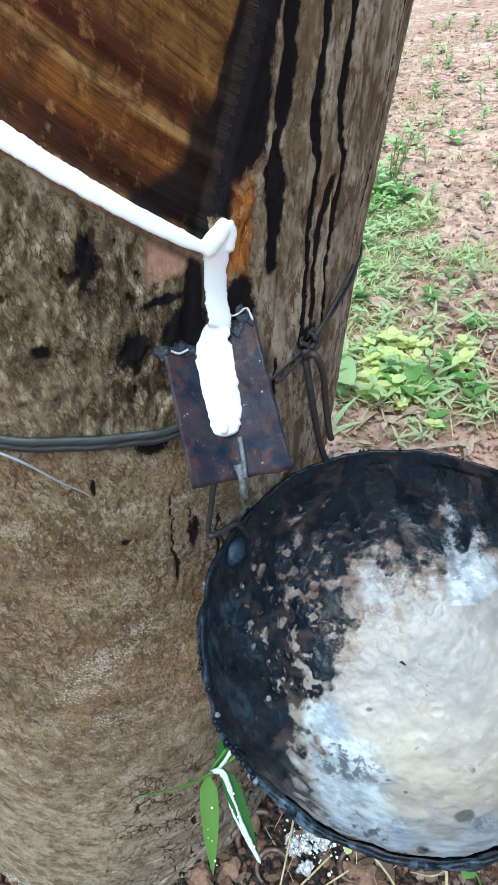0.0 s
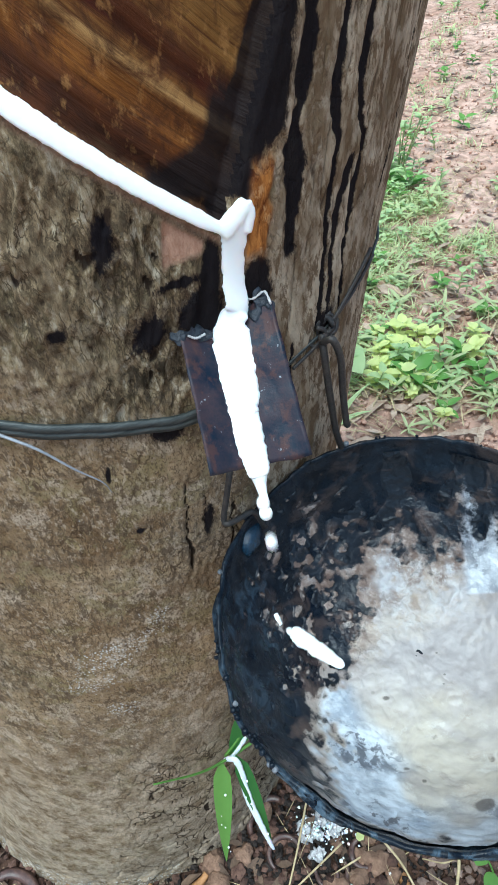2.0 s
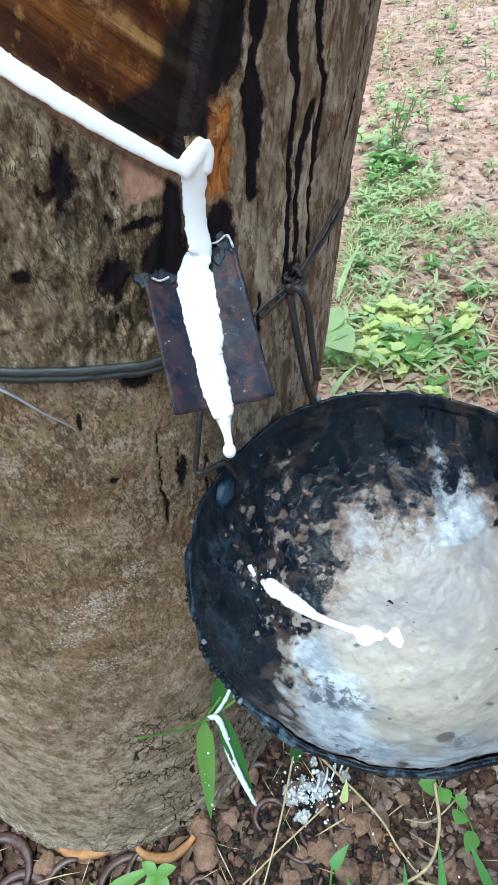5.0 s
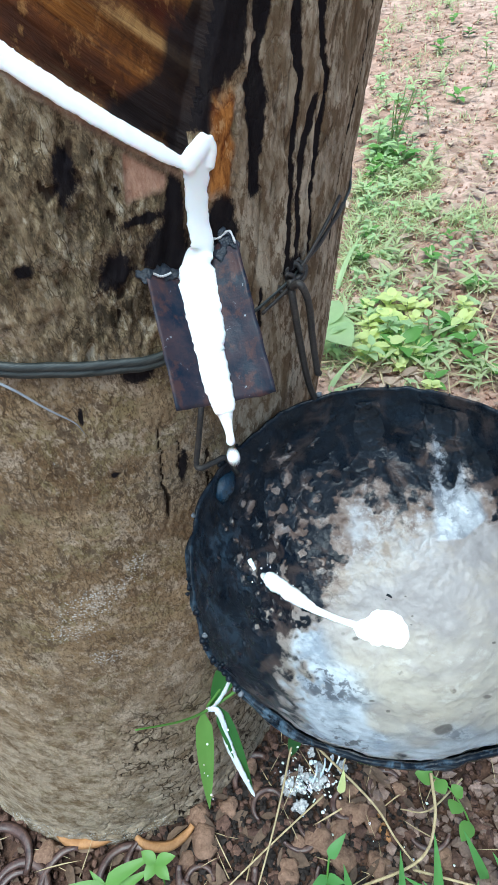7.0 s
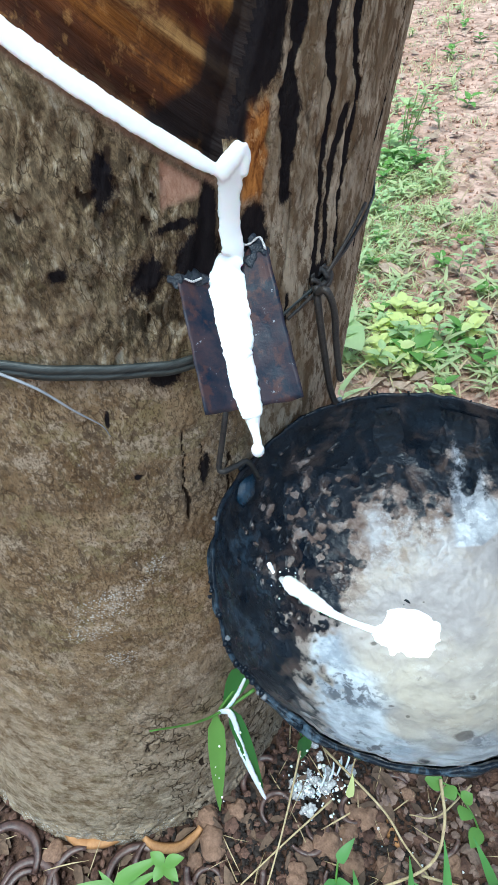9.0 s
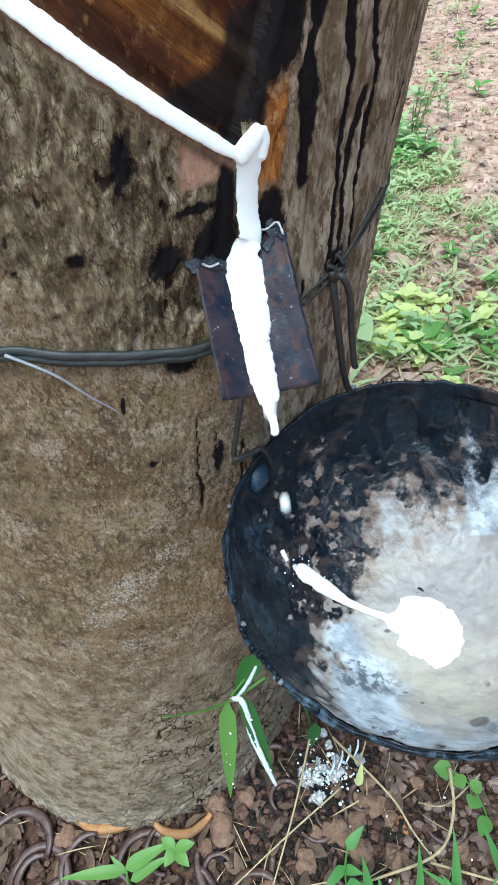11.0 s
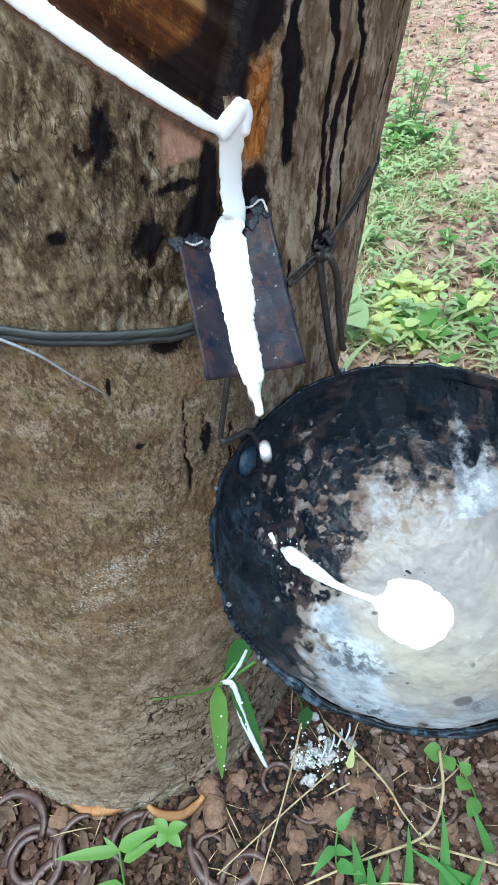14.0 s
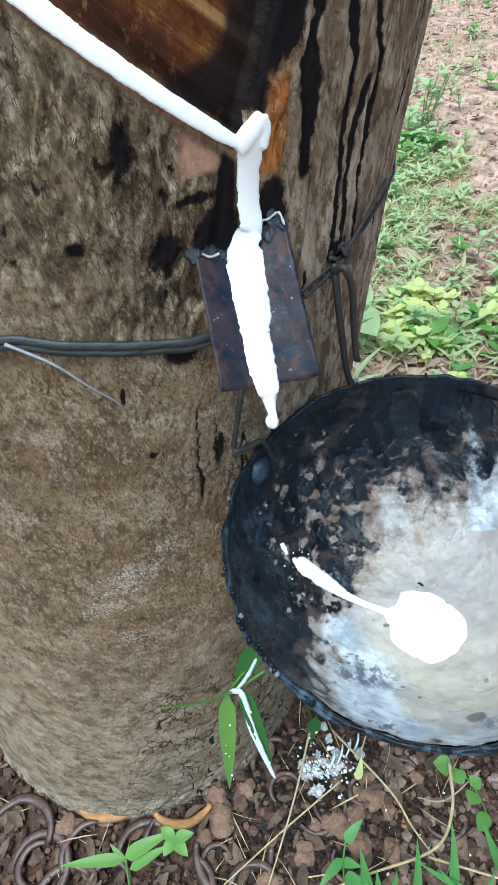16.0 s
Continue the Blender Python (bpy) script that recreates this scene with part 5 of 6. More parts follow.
for k, (x, y, r) in enumerate(((0.006, -0.096, 0.018), (0.024, -0.090, 0.011), (0.057, -0.087, 0.0085), (0.042, -0.078, 0.014), (0.030, -0.072, 0.011), (0.025, -0.114, 0.012), (0.056, -0.120, 0.013), (-0.116, -0.066, 0.015),
                            (-0.110, -0.090, 0.016), (0.040, -0.056, 0.010), (-0.064, -0.026, 0.010), (0.051, -0.146, 0.012), (-0.017, -0.099, 0.009), (0.118, -0.122, 0.010), (0.090, -0.060, 0.008), (0.131, -0.147, 0.010),
                            (-0.064, -0.141, 0.013), (-0.085, -0.062, 0.011), (-0.055, -0.052, 0.008), (-0.270, -0.088, 0.014), (-0.128, -0.104, 0.010), (0.008, -0.062, 0.007), (-0.030, -0.120, 0.012), (0.10, -0.13, 0.008))):
    rock(x, y, r, k + 1)

ICO = bmesh.new()
bmesh.ops.create_icosphere(ICO, subdivisions=1, radius=1.0)
ICO_V = np.array([v.co[:] for v in ICO.verts])
ICO_F = np.array([[v.index for v in f.verts] for f in ICO.faces])
ICO.free()


def scatter_lumps(name, places, sizes, material, label, seed):
    rs = np.random.RandomState(seed)
    V, F = [], []
    hh = ground_height(places[:, 0], places[:, 1])
    for k, ((x, y), r) in enumerate(zip(places, sizes)):
        v = ICO_V * (1 + rs.uniform(-0.3, 0.3, (len(ICO_V), 1))) * r * rs.uniform(0.65, 1.2, 3)
        V.append(v + (x, y, hh[k] + 0.3 * r))
        F.append(ICO_F + k * len(ICO_V))
    me = mesh_from(name, np.concatenate(V), np.concatenate(F), False)
    tagged(part_mesh(name, me, material), label, "gravel", kind="stuff")


RS = np.random.RandomState(21)
CHAR = plain("dark_crumb", (0.016, 0.013, 0.012), (0.05, 0.038, 0.032), 150, 0.8, 0.2, 0.6, 0.002, vary=0.4)
pl = RS.uniform((-0.46, -0.26), (0.34, 0.16), (9000, 2))
pl = np.array([p for p in pl if not in_trunk(p[0], p[1])])
scatter_lumps("gravel", pl, np.clip(RS.lognormal(-5.95, 0.42, len(pl)), 0.0012, 0.0075), GRAVEL, "reddish brown laterite gravel round the trunk foot", 22)
pl = np.random.RandomState(61).uniform((0.06, -0.21), (0.30, -0.01), (620, 2))
pl = np.array([p for p in pl if not in_trunk(p[0], p[1])])
scatter_lumps("pebbles", pl, np.clip(np.random.RandomState(62).lognormal(-5.35, 0.3, len(pl)), 0.0025, 0.007), PEBBLE, "rounded reddish brown pebbles in the litter", 63)
pl = np.stack([RS.normal(-0.02, 0.07, 3000), RS.normal(-0.085, 0.045, 3000)], -1)
pl = np.array([p for p in pl if not in_trunk(p[0], p[1])])
scatter_lumps("dark_crumbs", pl, np.clip(RS.lognormal(-6.2, 0.4, len(pl)), 0.001, 0.005), CHAR, "blackish crumbs of rotten bark in the litter", 24)
ry = 0.40 * (11.0 ** RS.uniform(0, 1, 3600))
rx = 0.27 * ry - 0.14 + RS.uniform(0, 1, len(ry)) * (0.07 * ry + 0.48)
scatter_lumps("soil_crumbs", np.stack([rx, ry], -1), np.clip(RS.lognormal(-5.8, 0.5, len(rx)), 0.0015, 0.010), CRUMB, "loose crumbs of red soil and pebbles", 23)


def scatter_flakes(name, places, lengths, material, label, category, seed, lift=0.004, upright=0.35, slim=0.45):
    """Curled dead leaves and bits, each a small bent blade."""
    rs = np.random.RandomState(seed)
    hh = ground_height(places[:, 0], places[:, 1])
    V, F = [], []
    for k, ((x, y), L) in enumerate(zip(places, lengths)):
        a, e = rs.uniform(0, 6.283), rs.uniform(-upright, upright)
        d = np.array((math.cos(a) * math.cos(e), math.sin(a) * math.cos(e), math.sin(e)))
        sd = np.array((-math.sin(a), math.cos(a), rs.uniform(-0.5, 0.5)))
        up = np.cross(d, sd)
        c = rs.uniform(-0.5, 0.5)
        w = L * slim * rs.uniform(0.5, 1.1) / 2
        rows = []
        for t, q in ((-0.5, 0.15), (-0.2, 0.9), (0.15, 1.0), (0.5, 0.1)):
            m = np.array((x, y, hh[k] + lift + abs(math.sin(e)) * L * 0.4)) + d * t * L + up * c * L * (0.25 - t * t)
            rows += [m - sd * w * q + up * 0.3 * w * q, m, m + sd * w * q + up * 0.3 * w * q]
        V.append(rows)
        for r in range(3):
            for j in range(2):
                o = k * 12 + r * 3 + j
                F.append((o, o + 1, o + 4, o + 3))
    me = mesh_from(name, np.concatenate(V), F)
    tagged(part_mesh(name, me, material), label, category, kind="stuff")


pl = RS.uniform((-0.46, -0.24), (0.34, 0.20), (700, 2))
pl = np.array([p for p in pl if not in_trunk(p[0], p[1], 0.02, 0.004)])
scatter_flakes("leaf_litter", pl, RS.uniform(0.008, 0.030, len(pl)), DEADLEAF, "dark brown scraps of dead leaves and bark", "litter", 31)
ry = 0.40 * (11.0 ** RS.uniform(0, 1, 800))
rx = 0.27 * ry - 0.14 + RS.uniform(0, 1, len(ry)) * (0.07 * ry + 0.48)
scatter_flakes("fallen_leaves", np.stack([rx, ry], -1), RS.uniform(0.012, 0.045, len(rx)), PALELEAF, "brown fallen leaves and twigs on the soil", "litter", 32, 0.005)
pl = RS.uniform((0.12, 0.50), (0.50, 0.78), (420, 2))
scatter_flakes("dry_grass", pl, RS.uniform(0.03, 0.08, len(pl)), STRAW, "straw-coloured dry grass on bare soil", "grass", 33, 0.006, 0.35, 0.05)
pl = RS.uniform((-0.46, -0.24), (0.34, 0.12), (260, 2))
pl = np.array([p for p in pl if not in_trunk(p[0], p[1], 0.02, 0.01)])
scatter_flakes("rootlets", pl, RS.uniform(0.015, 0.05, len(pl)), STRAW, "thin dry rootlets and straws in the litter", "litter", 34, 0.006, 0.25, 0.035)


pl = RS.uniform((0.12, 0.75), (0.75, 1.7), (900, 2))
pl = pl[pl[:, 0] > 0.27 * pl[:, 1] - 0.08]
scatter_flakes("dead_grass", pl, RS.uniform(0.02, 0.07, len(pl)), STRAW, "straw-coloured dead grass among the weeds", "grass", 35, 0.008, 0.5, 0.05)


def stalk(points, radius, label):
    ob = thing("dry_stalk", pose(0, 0, 0), label, "stalk", "dry stalks")
    bm = bmesh.new()
    tube(bm, spline(points, 26), radius, 6, [1.0 - 0.4 * k / 25 for k in range(26)])
    part("stalk", bm, STRAW, ob)


stalk([(-0.012, -0.022, 0.055), (-0.036, -0.082, 0.030), (-0.068, -0.153, 0.014)], 0.0012, "thin straw-coloured grass stalk leaning over litter")
stalk([(0.012, -0.063, 0.018), (-0.049, -0.104, 0.022), (-0.106, -0.142, 0.014)], 0.0011, "thin straw-coloured grass stalk lying on litter")
stalk([(0.115, -0.062, 0.058), (0.111, -0.096, 0.042), (0.089, -0.124, 0.030), (0.020, -0.141, 0.020), (-0.060, -0.164, 0.010)], 0.0017, "pale bent creeper stem over the litter")
stalk([(0.010, -0.016, 0.020), (0.058, -0.074, 0.026), (0.074, -0.104, 0.022), (0.092, -0.128, 0.008)], 0.0014, "dry brown twig lying across the litter")
stalk([(0.150, -0.060, 0.02), (0.110, -0.085, 0.026), (0.085, -0.080, 0.016)], 0.0010, "thin dry brown twig in the litter")
stalk([(0.085, -0.128, 0.018), (0.150, -0.150, 0.030), (0.22, -0.17, 0.01)], 0.0013, "thin dry grass stalk over the litter")
stalk([(-0.02, -0.160, 0.012), (0.05, -0.156, 0.018), (0.13, -0.166, 0.012)], 0.0010, "thin straw lying on the gravel")


def latex_spill():
    """Old latex splashed over the litter below the bowl."""
    ob = thing("latex_spill", pose(0, 0, 0), "white dried latex spilled over litter", "latex")
    rnd = random.Random(8)
    for k in range(210):
        film = k < 16
        x, y = (0.000 + rnd.gauss(0, 0.016), -0.044 + rnd.gauss(0, 0.010)) if k < 190 else (rnd.uniform(-0.03, 0.13), rnd.uniform(-0.15, -0.04))
        if in_trunk(x, y):
            continue
        r = rnd.uniform(0.0035, 0.0065) if film else 0.0004 + 0.0019 * rnd.random() ** 2
        bm = bmesh.new()
        bmesh.ops.create_icosphere(bm, subdivisions=3 if film else 1, radius=r)
        for v in bm.verts:
            d = v.co / r
            v.co *= 1 + (0.9 * noise.noise(d * 1.4 + Vector((k * 3.3, 0, 0))) + (0.6 * noise.noise(d * 4 + Vector((k, 0, 0))) if film else 0))
            v.co.z = v.co.z * (0.10 if film else 0.5) + (0.0012 * noise.noise(d * 2.5 + Vector((0, k, 0))) if film else 0)
        o = part("film" if film else "splash", bm, FILM if film else SMEAR if k % 4 == 0 else LATEX, ob)
        o.matrix_basis = pose(x, y, hgt(x, y) + (0.0055 if film else rnd.uniform(0.005, 0.0085)), rnd.uniform(-20, 20), rnd.uniform(-20, 20), 0)
    for k in range(4):
        x, y = 0.002 + 0.009 * k, -0.050 + 0.005 * k
        part_mesh("string", ribbon([(x, y, 0.010), (x + 0.006, y + 0.009, 0.014), (x + 0.008, y + 0.018, 0.012)], [0.0008, 0.0012, 0.0008], [(0, -0.3, 1)], 0.0006, k, 20, 7), SMEAR, ob)


latex_spill()


# ---- seedlings and grass near the trunk ----
def seedling():
    ob = thing("seedling", pose(0, 0, 0), "bright green seedling with narrow leaves by the trunk", "plant", "seedlings")
    bm = bmesh.new()
    tube(bm, spline([(-0.196, -0.158, -0.004), (-0.194, -0.143, 0.02), (-0.193, -0.124, 0.046)], 12), 0.0012, 6)
    part("stem", bm, SPROUT, ob)
    for b, t, w in (((-0.193, -0.124, 0.047), (-0.254, -0.128, 0.050), 0.011), ((-0.194, -0.123, 0.047), (-0.148, -0.105, 0.052), 0.013), ((-0.190, -0.131, 0.040), (-0.150, -0.114, 0.046), 0.010), ((-0.194, -0.126, 0.045), (-0.209, -0.112, 0.050), 0.006), ((-0.195, -0.146, 0.018), (-0.238, -0.156, 0.030), 0.012)):
        leaf_part(ob, b, t, w, SPROUT, droop=0.06)
    ob = thing("seedling", pose(0, 0, 0), "small green rosette of four rounded leaves", "plant", "seedlings")
    bm = bmesh.new()
    tube(bm, spline([(-0.150, -0.120, -0.004), (-0.148, -0.113, 0.03), (-0.147, -0.111, 0.051)], 10), 0.0010, 6)
    part("stem", bm, SPROUT, ob)
    for t in ((-0.160, -0.102, 0.055), (-0.128, -0.108, 0.055), (-0.133, -0.125, 0.053), (-0.156, -0.124, 0.052)):
        leaf_part(ob, (-0.147, -0.111, 0.052), t, 0.011, SPROUT, droop=0.08, blunt=0.75)
    ob = thing("seedling", pose(0, 0, 0), "green grass seedling on gravel", "plant", "seedlings")
    bm = bmesh.new()
    tube(bm, spline([(0.006, -0.150, -0.004), (0.006, -0.132, 0.025), (0.010, -0.118, 0.044)], 10), 0.0010, 6)
    part("stem", bm, SPROUT, ob)
    for b, t, w in (((0.010, -0.118, 0.044), (0.028, -0.102, 0.052), 0.010), ((0.006, -0.128, 0.030), (-0.018, -0.150, 0.038), 0.009), ((0.006, -0.130, 0.028), (0.022, -0.136, 0.036), 0.009), ((0.006, -0.140, 0.018), (0.028, -0.150, 0.030), 0.012)):
        leaf_part(ob, b, t, w, BLADE, droop=0.08)
    for pts in (((0.026, -0.158, 0.0), (0.022, -0.126, 0.062), 0.012), ((0.040, -0.162, 0.0), (0.052, -0.140, 0.045), 0.010), ((0.066, -0.162, 0.0), (0.072, -0.120, 0.064), 0.009), ((0.098, -0.165, 0.0), (0.104, -0.110, 0.066), 0.011), ((0.150, -0.140, 0.0), (0.130, -0.109, 0.062), 0.009), ((0.142, -0.162, 0.0), (0.070, -0.134, 0.045), 0.010), ((0.155, -0.168, 0.0), (0.165, -0.12, 0.06), 0.010), ((0.034, -0.166, 0.0), (0.034, -0.140, 0.050), 0.011), ((0.120, -0.168, 0.0), (0.088, -0.140, 0.046), 0.009), ((0.176, -0.160, 0.0), (0.150, -0.126, 0.058), 0.010), ((0.112, -0.172, 0.0), (0.136, -0.142, 0.040), 0.009)):
        ob = thing("grass_blade", pose(0, 0, 0), "upright green grass blade in the litter", "grass", "grass blades")
        leaf_part(ob, pts[0], pts[1], pts[2], BLADE, name="blade", up=(0.2, -0.9, 0.6), droop=0.05)
    ob = thing("clover", pose(0, 0, 0), "small bright green round-leaved creeper", "plant", "seedlings")
    bm = bmesh.new()
    tube(bm, spline([(0.150, -0.105, -0.004), (0.142, -0.09, 0.03), (0.128, -0.07, 0.048), (0.110, -0.060, 0.052)], 14), 0.0009, 6)
    part("stem", bm, SPROUT, ob)
    for b, t, w in (((0.118, -0.064, 0.052), (0.101, -0.060, 0.054), 0.018), ((0.120, -0.066, 0.050), (0.124, -0.079, 0.052), 0.015), ((0.133, -0.078, 0.044), (0.142, -0.074, 0.050), 0.013), ((0.136, -0.083, 0.038), (0.127, -0.093, 0.044), 0.015), ((0.146, -0.096, 0.02), (0.132, -0.112, 0.028), 0.014)):
        leaf_part(ob, b, t, w, SPROUT, droop=0.05, blunt=0.8)
    ob = thing("yellow_leaf", pose(0, 0, 0), "fallen yellowing leaf on the litter", "leaf")
    leaf_part(ob, (0.029, -0.062, 0.016), (0.036, -0.044, 0.030), 0.008, YELLOW, name="blade", up=(0, -0.7, 0.7), droop=0.1)


seedling()


# ---- weeds beyond the tree ----
def weed(seed, leaves, height, size, material, label, width=0.5, blunt=0.62):
    rnd = random.Random(seed)
    ob = thing("weed", pose(0, 0, -50), label, "plant", "weeds")
    bm = bmesh.new()
    lean = (rnd.uniform(-0.2, 0.2) * height, rnd.uniform(-0.2, 0.2) * height)
    tube(bm, spline([(0, 0, -0.01), (lean[0] * 0.4, lean[1] * 0.4, height * 0.5), (lean[0], lean[1], height)], 8), 0.0012, 5)
    part("stem", bm, GRASS, ob)
    for k in range(leaves):
        t = (k + 0.6) / leaves
        a = k * 2.4 + rnd.uniform(-0.4, 0.4)
        L = size * rnd.uniform(0.7, 1.15)
        b = Vector((lean[0] * t, lean[1] * t, height * (0.15 + 0.85 * t)))
        tip = b + Vector((math.cos(a) * L, math.sin(a) * L, L * rnd.uniform(-0.15, 0.45)))
        leaf_part(ob, b, tip, L * width * rnd.uniform(0.85, 1.15), material, n=6, droop=0.08, blunt=blunt)
    return ob


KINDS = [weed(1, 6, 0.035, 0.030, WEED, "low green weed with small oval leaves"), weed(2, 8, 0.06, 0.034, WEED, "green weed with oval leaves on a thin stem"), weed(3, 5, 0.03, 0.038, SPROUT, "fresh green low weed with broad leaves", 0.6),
         weed(4, 10, 0.045, 0.032, YELLOW, "yellow-green weed with sunlight painted into its broad leaves", 0.75, 0.8), weed(5, 7, 0.03, 0.050, GRASS, "low tuft of narrow green leaves", 0.2)]
rnd = random.Random(77)
USED = set()


def plant(kind, x, y, turn, scale=1.0):
    m = pose(x, y, hgt(x, y), rnd.uniform(-12, 12), rnd.uniform(-12, 12), turn)
    if kind in USED:
        KINDS[kind].scale = (scale,) * 3
        copy_thing(KINDS[kind], m)
    else:
        KINDS[kind].matrix_basis = m
        USED.add(kind)


# brightest cluster: its patch of sunlight lies in the leaf colour
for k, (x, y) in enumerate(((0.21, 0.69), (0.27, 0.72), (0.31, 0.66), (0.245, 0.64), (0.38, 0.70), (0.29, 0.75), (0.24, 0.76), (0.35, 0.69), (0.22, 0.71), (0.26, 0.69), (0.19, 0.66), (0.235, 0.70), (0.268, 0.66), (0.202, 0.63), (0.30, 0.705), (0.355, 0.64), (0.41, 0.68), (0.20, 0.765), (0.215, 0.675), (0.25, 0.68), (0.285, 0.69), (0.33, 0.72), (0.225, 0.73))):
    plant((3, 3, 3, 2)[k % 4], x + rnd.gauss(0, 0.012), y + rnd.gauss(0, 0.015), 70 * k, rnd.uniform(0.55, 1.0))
for k in range(34):
    plant(rnd.choice((0, 3, 4, 4, 2)), rnd.uniform(0.215, 0.46), rnd.uniform(0.50, 0.63), rnd.uniform(0, 360), rnd.uniform(0.5, 0.95))
for k in range(165):
    y = 0.62 + 0.95 * rnd.random() ** 1.2
    x = 0.27 * y - 0.04 + rnd.random() ** 1.25 * (0.30 if y < 1.15 else 0.20)
    plant(rnd.choice((0, 0, 1, 2, 4, 4)), x, y, rnd.uniform(0, 360), rnd.uniform(0.5, 1.0))
for k in range(70):
    y = 1.4 + 3.2 * rnd.random()
    x = 0.27 * y - 0.08 + rnd.random() * (0.07 * y + 0.45)
    plant(rnd.choice((0, 1, 2, 4)), x, y, rnd.uniform(0, 360), rnd.uniform(0.8, 1.5))
for k in range(16):
    plant(rnd.choice((0, 1, 2)), 0.45 + rnd.gauss(0, 0.035), 1.60 + rnd.gauss(0, 0.05), rnd.uniform(0, 360), rnd.uniform(1.0, 1.5))


def far_weeds():
    """The same growth on the other sides of the tree."""
    bm = bmesh.new()
    for k in range(240):
        a, r = rnd.uniform(0, 6.283), 0.65 + 2.2 * rnd.random()
        x, y = r * math.cos(a), 0.1 + r * math.sin(a)
        if 0.27 * y - 0.25 < x < 0.34 * y + 0.55 and y > 0.3 or vnoise(np.array([[x * 2.2, y * 2.2, 3]]), 5)[0] < -0.2:
            continue
        g, size = hgt(x, y), rnd.uniform(0.025, 0.05)
        for n in range(7):
            q = n * 2.4 + k
            b = Vector((x, y, g + 0.006 * n))
            leaf(bm, b, b + Vector((math.cos(q), math.sin(q), rnd.uniform(0.0, 0.5))) * size, size * 0.5, n=5, droop=0.08, blunt=0.62)
    tagged(part("weeds", bm, WEED), "low green weeds scattered over the red soil", "plant", kind="stuff")


far_weeds()


def tall_weed():
    rnd = random.Random(9)
    ob = thing("bushy_weed", pose(0.462, 1.62, hgt(0.462, 1.62)), "leafy upright green weed on the soil", "plant")
    for s in range(5):
        top = Vector((rnd.uniform(-0.05, 0.06), rnd.uniform(-0.05, 0.05), rnd.uniform(0.13, 0.22)))
        bm = bmesh.new()
        tube(bm, [top * (k / 7) + Vector((0, 0, -0.01 * (k == 0))) for k in range(8)], 0.002, 5)
        part("stem", bm, GRASS, ob)
        for k in range(9):
            t, a, L = (k + 1) / 9, k * 2.4 + s, rnd.uniform(0.03, 0.055)
            b = top * t
            leaf_part(ob, b, b + Vector((math.cos(a) * L, math.sin(a) * L, L * rnd.uniform(-0.3, 0.4))), L * 0.5, WEED, n=6, droop=0.1)


tall_weed()


def broad_leaf_plant():
    ob = thing("broad_leaf_plant", pose(0, 0, 0), "pale green broad-leaved plant behind the trunk", "plant")
    bm = bmesh.new()
    tube(bm, spline([(0.10, 0.70, -0.01), (0.11, 0.68, 0.04), (0.12, 0.665, 0.07)], 10), 0.0025, 6)
    part("stem", bm, SPROUT, ob)
    for b, t, w in (((0.125, 0.665, 0.07), (0.160, 0.605, 0.065), 0.065), ((0.12, 0.67, 0.07), (0.158, 0.725, 0.085), 0.055), ((0.125, 0.665, 0.07), (0.178, 0.662, 0.07), 0.05), ((0.11, 0.67, 0.06), (0.06, 0.64, 0.06), 0.05)):
        leaf_part(ob, b, t, w, WEED, droop=0.08, blunt=0.8)
    for b, t in (((0.11, 0.56, 0.0), (0.172, 0.595, 0.05)), ((0.26, 0.60, 0.0), (0.315, 0.625, 0.04)), ((0.10, 0.545, 0.0), (0.17, 0.555, 0.02)), ((0.175, 0.88, 0.0), (0.26, 1.02, 0.06))):
        o = thing("grass_blade", pose(0, 0, 0), "long pale green grass blade", "grass", "grass blades")
        leaf_part(o, b, t, 0.012, WEED, name="blade", droop=0.12)


broad_leaf_plant()


def grass():
    """Fine grass between the weeds."""
    rs = np.random.RandomState(41)
    V, F = [], []
    n = 0
    for k in range(7500):
        y = 0.60 + 1.0 * rs.rand() ** 1.1 if k < 5600 else 1.3 + 3.2 * rs.rand()
        x = 0.27 * y - 0.06 + rs.rand() ** 1.2 * (0.36 if y < 1.2 else 0.22 if y < 1.7 else 0.5)
        if vnoise(np.array([[x * 7, y * 7, 0]]), 3)[0] < (-0.25 if y < 1.3 else 0.12):
            continue
        a, L, e = rs.uniform(0, 6.283), rs.uniform(0.02, 0.06), rs.uniform(0.25, 1.2)
        w = rs.uniform(0.0010, 0.0022)
        d = np.array((math.cos(a) * math.cos(e), math.sin(a) * math.cos(e), math.sin(e)))
        sd = np.array((-math.sin(a), math.cos(a), 0)) * w
        p = np.array((x, y, -0.004))
        m, t = p + d * L * 0.55, p + d * L + np.array((d[0] * 0.3 * L, d[1] * 0.3 * L, -0.22 * L))
        V += [p - sd, p + sd, m + sd * 0.9, m - sd * 0.9, t]
        F += [(n, n + 1, n + 2, n + 3), (n + 3, n + 2, n + 4)]
        n += 5
    me = mesh_from("grass", np.array(V), F)
    tagged(part_mesh("grass", me, GRASS), "sparse light green grass between the weeds", "grass", kind="stuff")


grass()


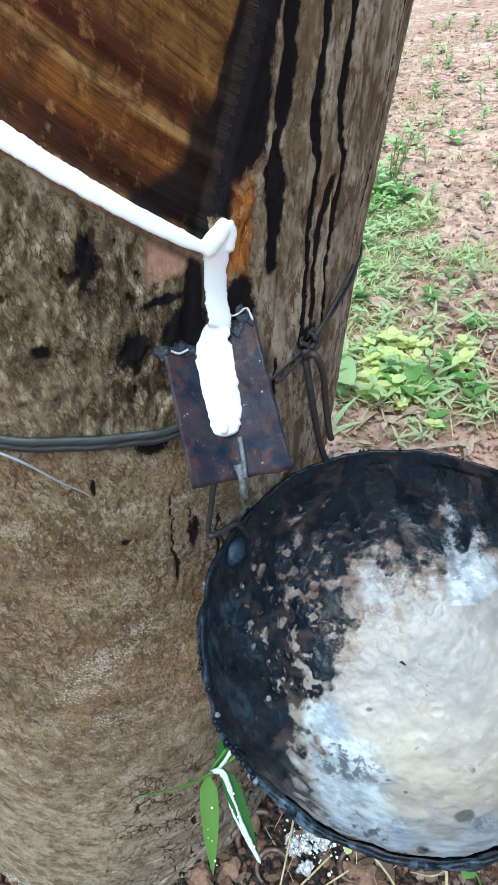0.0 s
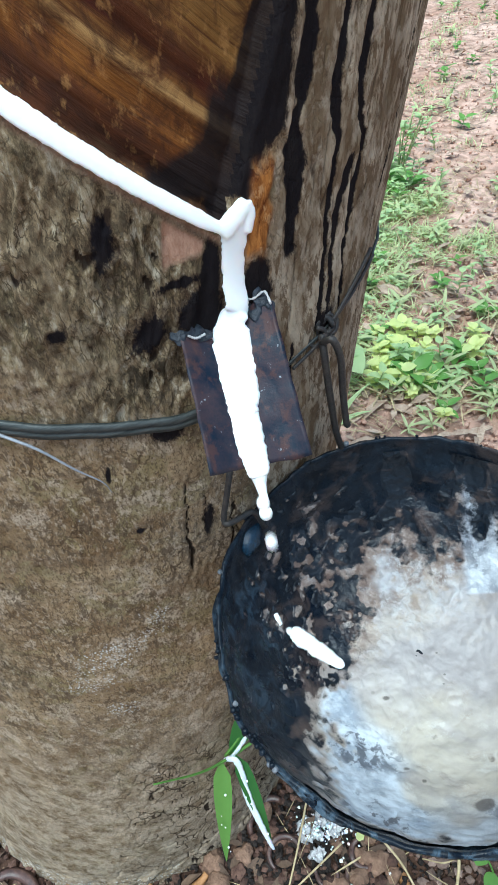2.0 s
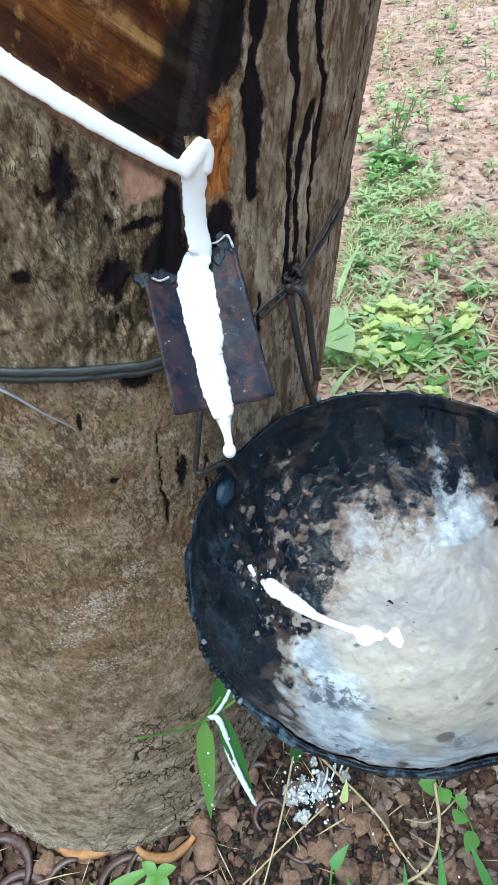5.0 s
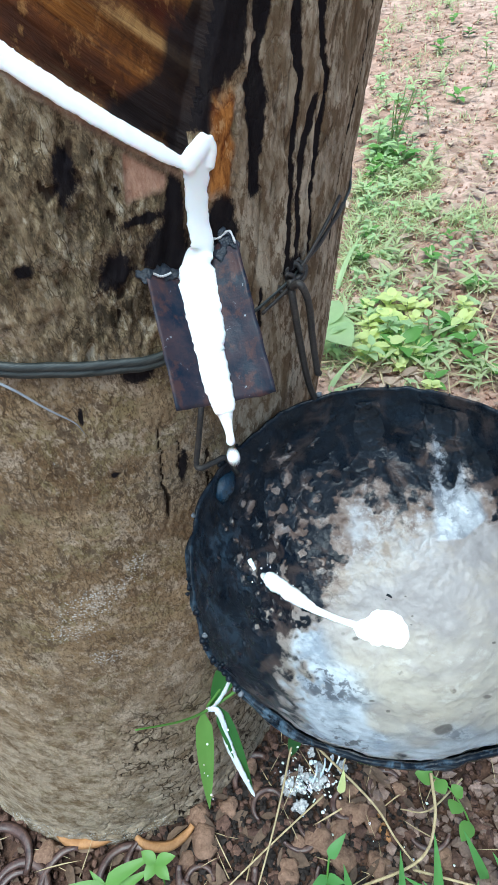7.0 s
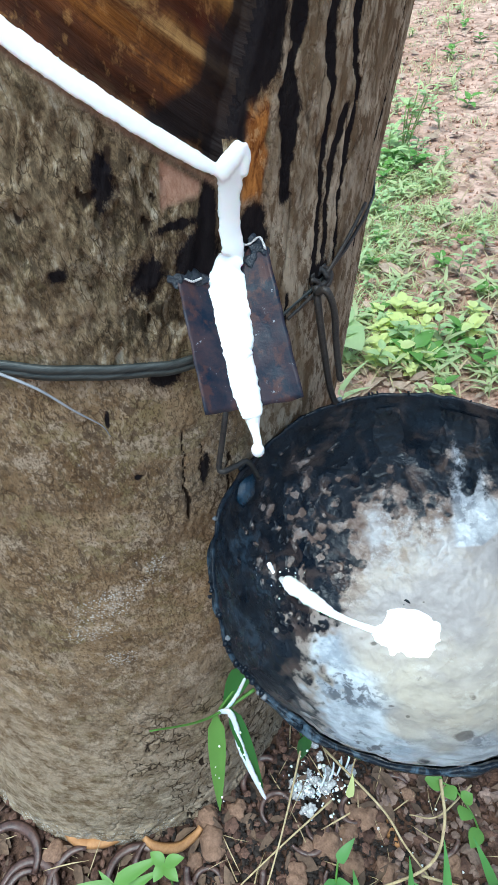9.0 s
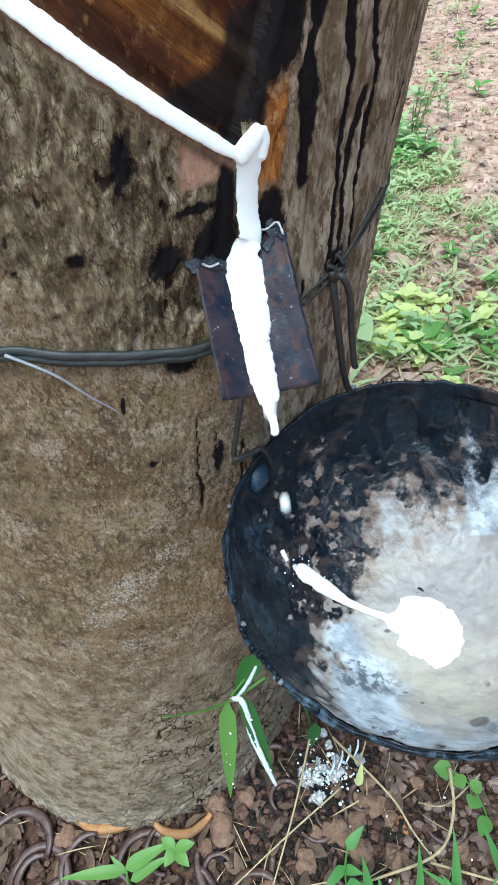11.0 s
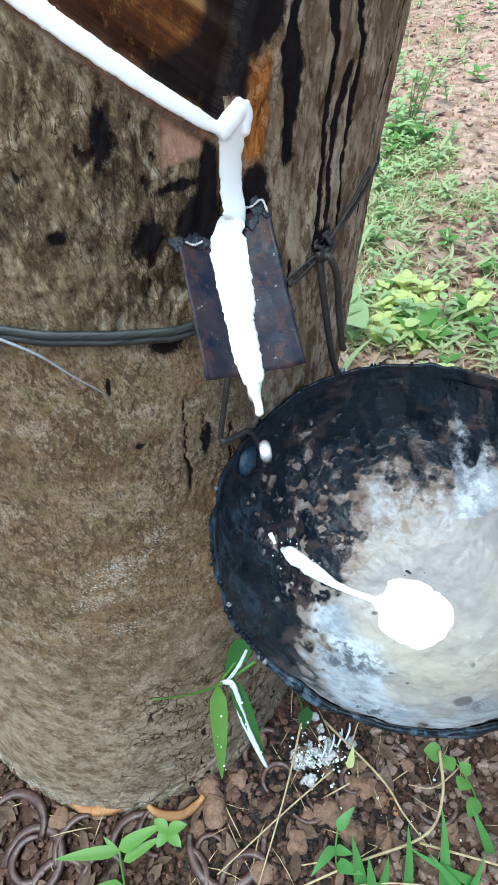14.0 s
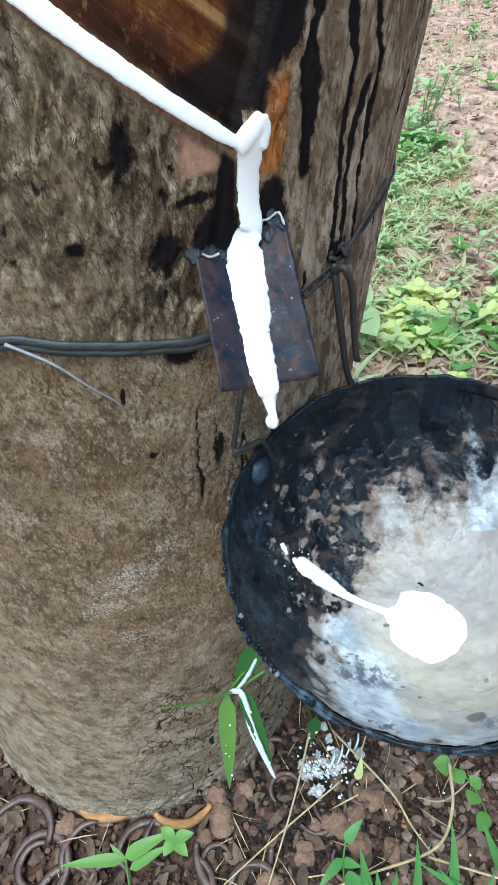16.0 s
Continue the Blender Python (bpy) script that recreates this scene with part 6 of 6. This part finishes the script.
def wider_cover():
    """The same sparse growth carries on all round."""
    rs = np.random.RandomState(51)
    V, F, n = [], [], 0
    for k in range(16000):
        x, y = rs.uniform(-3.0, 3.5), rs.uniform(-2.5, 5.5)
        if in_trunk(x, y, 0.02, 0.05) or (abs(x + 0.05) < 0.45 and -0.30 < y < 0.15) or (0.27 * y - 0.15 < x < 0.34 * y + 0.4 and y > 0.3):
            continue
        if vnoise(np.array([[x * 2.2, y * 2.2, 3]]), 5)[0] + 0.4 * vnoise(np.array([[x * 8, y * 8, 3]]), 6)[0] < 0.05:
            continue
        a, L, e, w = rs.uniform(0, 6.283), rs.uniform(0.03, 0.08), rs.uniform(0.25, 1.2), rs.uniform(0.0015, 0.004)
        d = np.array((math.cos(a) * math.cos(e), math.sin(a) * math.cos(e), math.sin(e)))
        sd = np.array((-math.sin(a), math.cos(a), 0)) * w
        p = np.array((x, y, -0.008))
        m, t = p + d * L * 0.55, p + d * L + np.array((d[0] * 0.3 * L, d[1] * 0.3 * L, -0.22 * L))
        V += [p - sd, p + sd, m + sd * 0.9, m - sd * 0.9, t]
        F += [(n, n + 1, n + 2, n + 3), (n + 3, n + 2, n + 4)]
        n += 5
    tagged(part_mesh("grass", mesh_from("grass", np.array(V), F), GRASS), "sparse light green grass on the red soil", "grass", kind="stuff")
    pl = np.stack([rs.uniform(-3.0, 3.5, 2600), rs.uniform(-2.5, 5.5, 2600)], -1)
    pl = pl[(np.abs(pl[:, 0] + 0.05) > 0.5) | (pl[:, 1] < -0.32) | (pl[:, 1] > 0.35)]
    scatter_flakes("fallen_leaves", pl, rs.uniform(0.02, 0.07, len(pl)), PALELEAF, "brown fallen leaves scattered over the soil", "litter", 52, 0.005)


wider_cover()


# ---- what moves ----
def motions():
    down = Vector(on_spout(-0.01, 1.0) - on_spout(-0.02, 0.6)).normalized()
    # the front of the stream slides down the spout
    full = (Vector(on_spout(-0.01, 1.06)) - Vector(on_spout(-0.02, 0.0))).length / 1.06
    rows = []
    for t, tip in ((0.0, 0.67), (0.2, 0.69), (0.4, 0.75), (0.6, 0.86), (0.8, 0.92), (1.0, 0.965), (1.2, 1.02), (1.4, 1.09), (1.55, 1.12), (1.75, 1.085), (16.0, 1.085)):
        rows.append((t, Matrix.Translation(down * (tip - 1.06) * full)))
    walk(FLOW_FRONT, rows)
    walk(DRIP_NECK, [(0, Matrix.Translation(down * -0.036)), (1.25, Matrix.Translation(down * -0.034)), (1.55, Matrix.Translation(down * -0.010)), (1.7, pose(0, 0, 0)), (16, pose(0, 0, 0))])
    # trickle and puddle come up out of the bowl's crust
    for (ob, into), a, b, sink in zip(PIECES, (1.80, 1.84, 1.98, 2.3, 2.75, 3.4, 6.2, 8.6), (1.88, 2.0, 2.35, 2.8, 3.6, 6.7, 8.7, 12.0), (0.0034, 0.0038, 0.0034, 0.0032, 0.0034, 0.0034, 0.0034, 0.0058)):
        low = Matrix.Translation(Vector(into).normalized() * sink)
        rows = [(0, low), (a, low), (b, pose(0, 0, 0)), (16, pose(0, 0, 0))]
        walk(ob, rows)
    for ob, into, t0 in SPATTERS:
        low = Matrix.Translation(Vector(into).normalized() * 0.0034)
        walk(ob, [(0, low), (t0, low), (t0 + 0.1, pose(0, 0, 0)), (16, pose(0, 0, 0))])
    land = BOWL @ Vector(bowl_in(-0.70, 0.16, -0.0012))
    for k, (ob, t0) in enumerate(zip(DROPS, RELEASES)):
        wait = pose(*on_spout(0.01, 0.26 + 0.3 * (k % 9) / 9, -0.0004))
        rows = [(0, wait), (max(t0 - 0.30, 0.05), wait), (t0 - 0.12, pose(*(Vector(TIP) - down * 0.004))), (t0, pose(*TIP))]
        s = 1 / 30
        while t0 + s < 16.0:
            z = TIP[2] - 4.9 * s * s
            f = min((TIP[2] - z) / (TIP[2] - land.z), 1)
            if f >= 1:
                rows.append((t0 + s, Matrix.Translation(land)))
                break
            rows.append((t0 + s, pose(TIP[0] + f * (land.x - TIP[0]), TIP[1] + f * (land.y - TIP[1]), z)))
            s += 1 / 30
        rows = [r for r in rows if r[0] <= 16.0]
        rows.append((16.3, rows[-1][1]))
        walk(ob, rows)


motions()
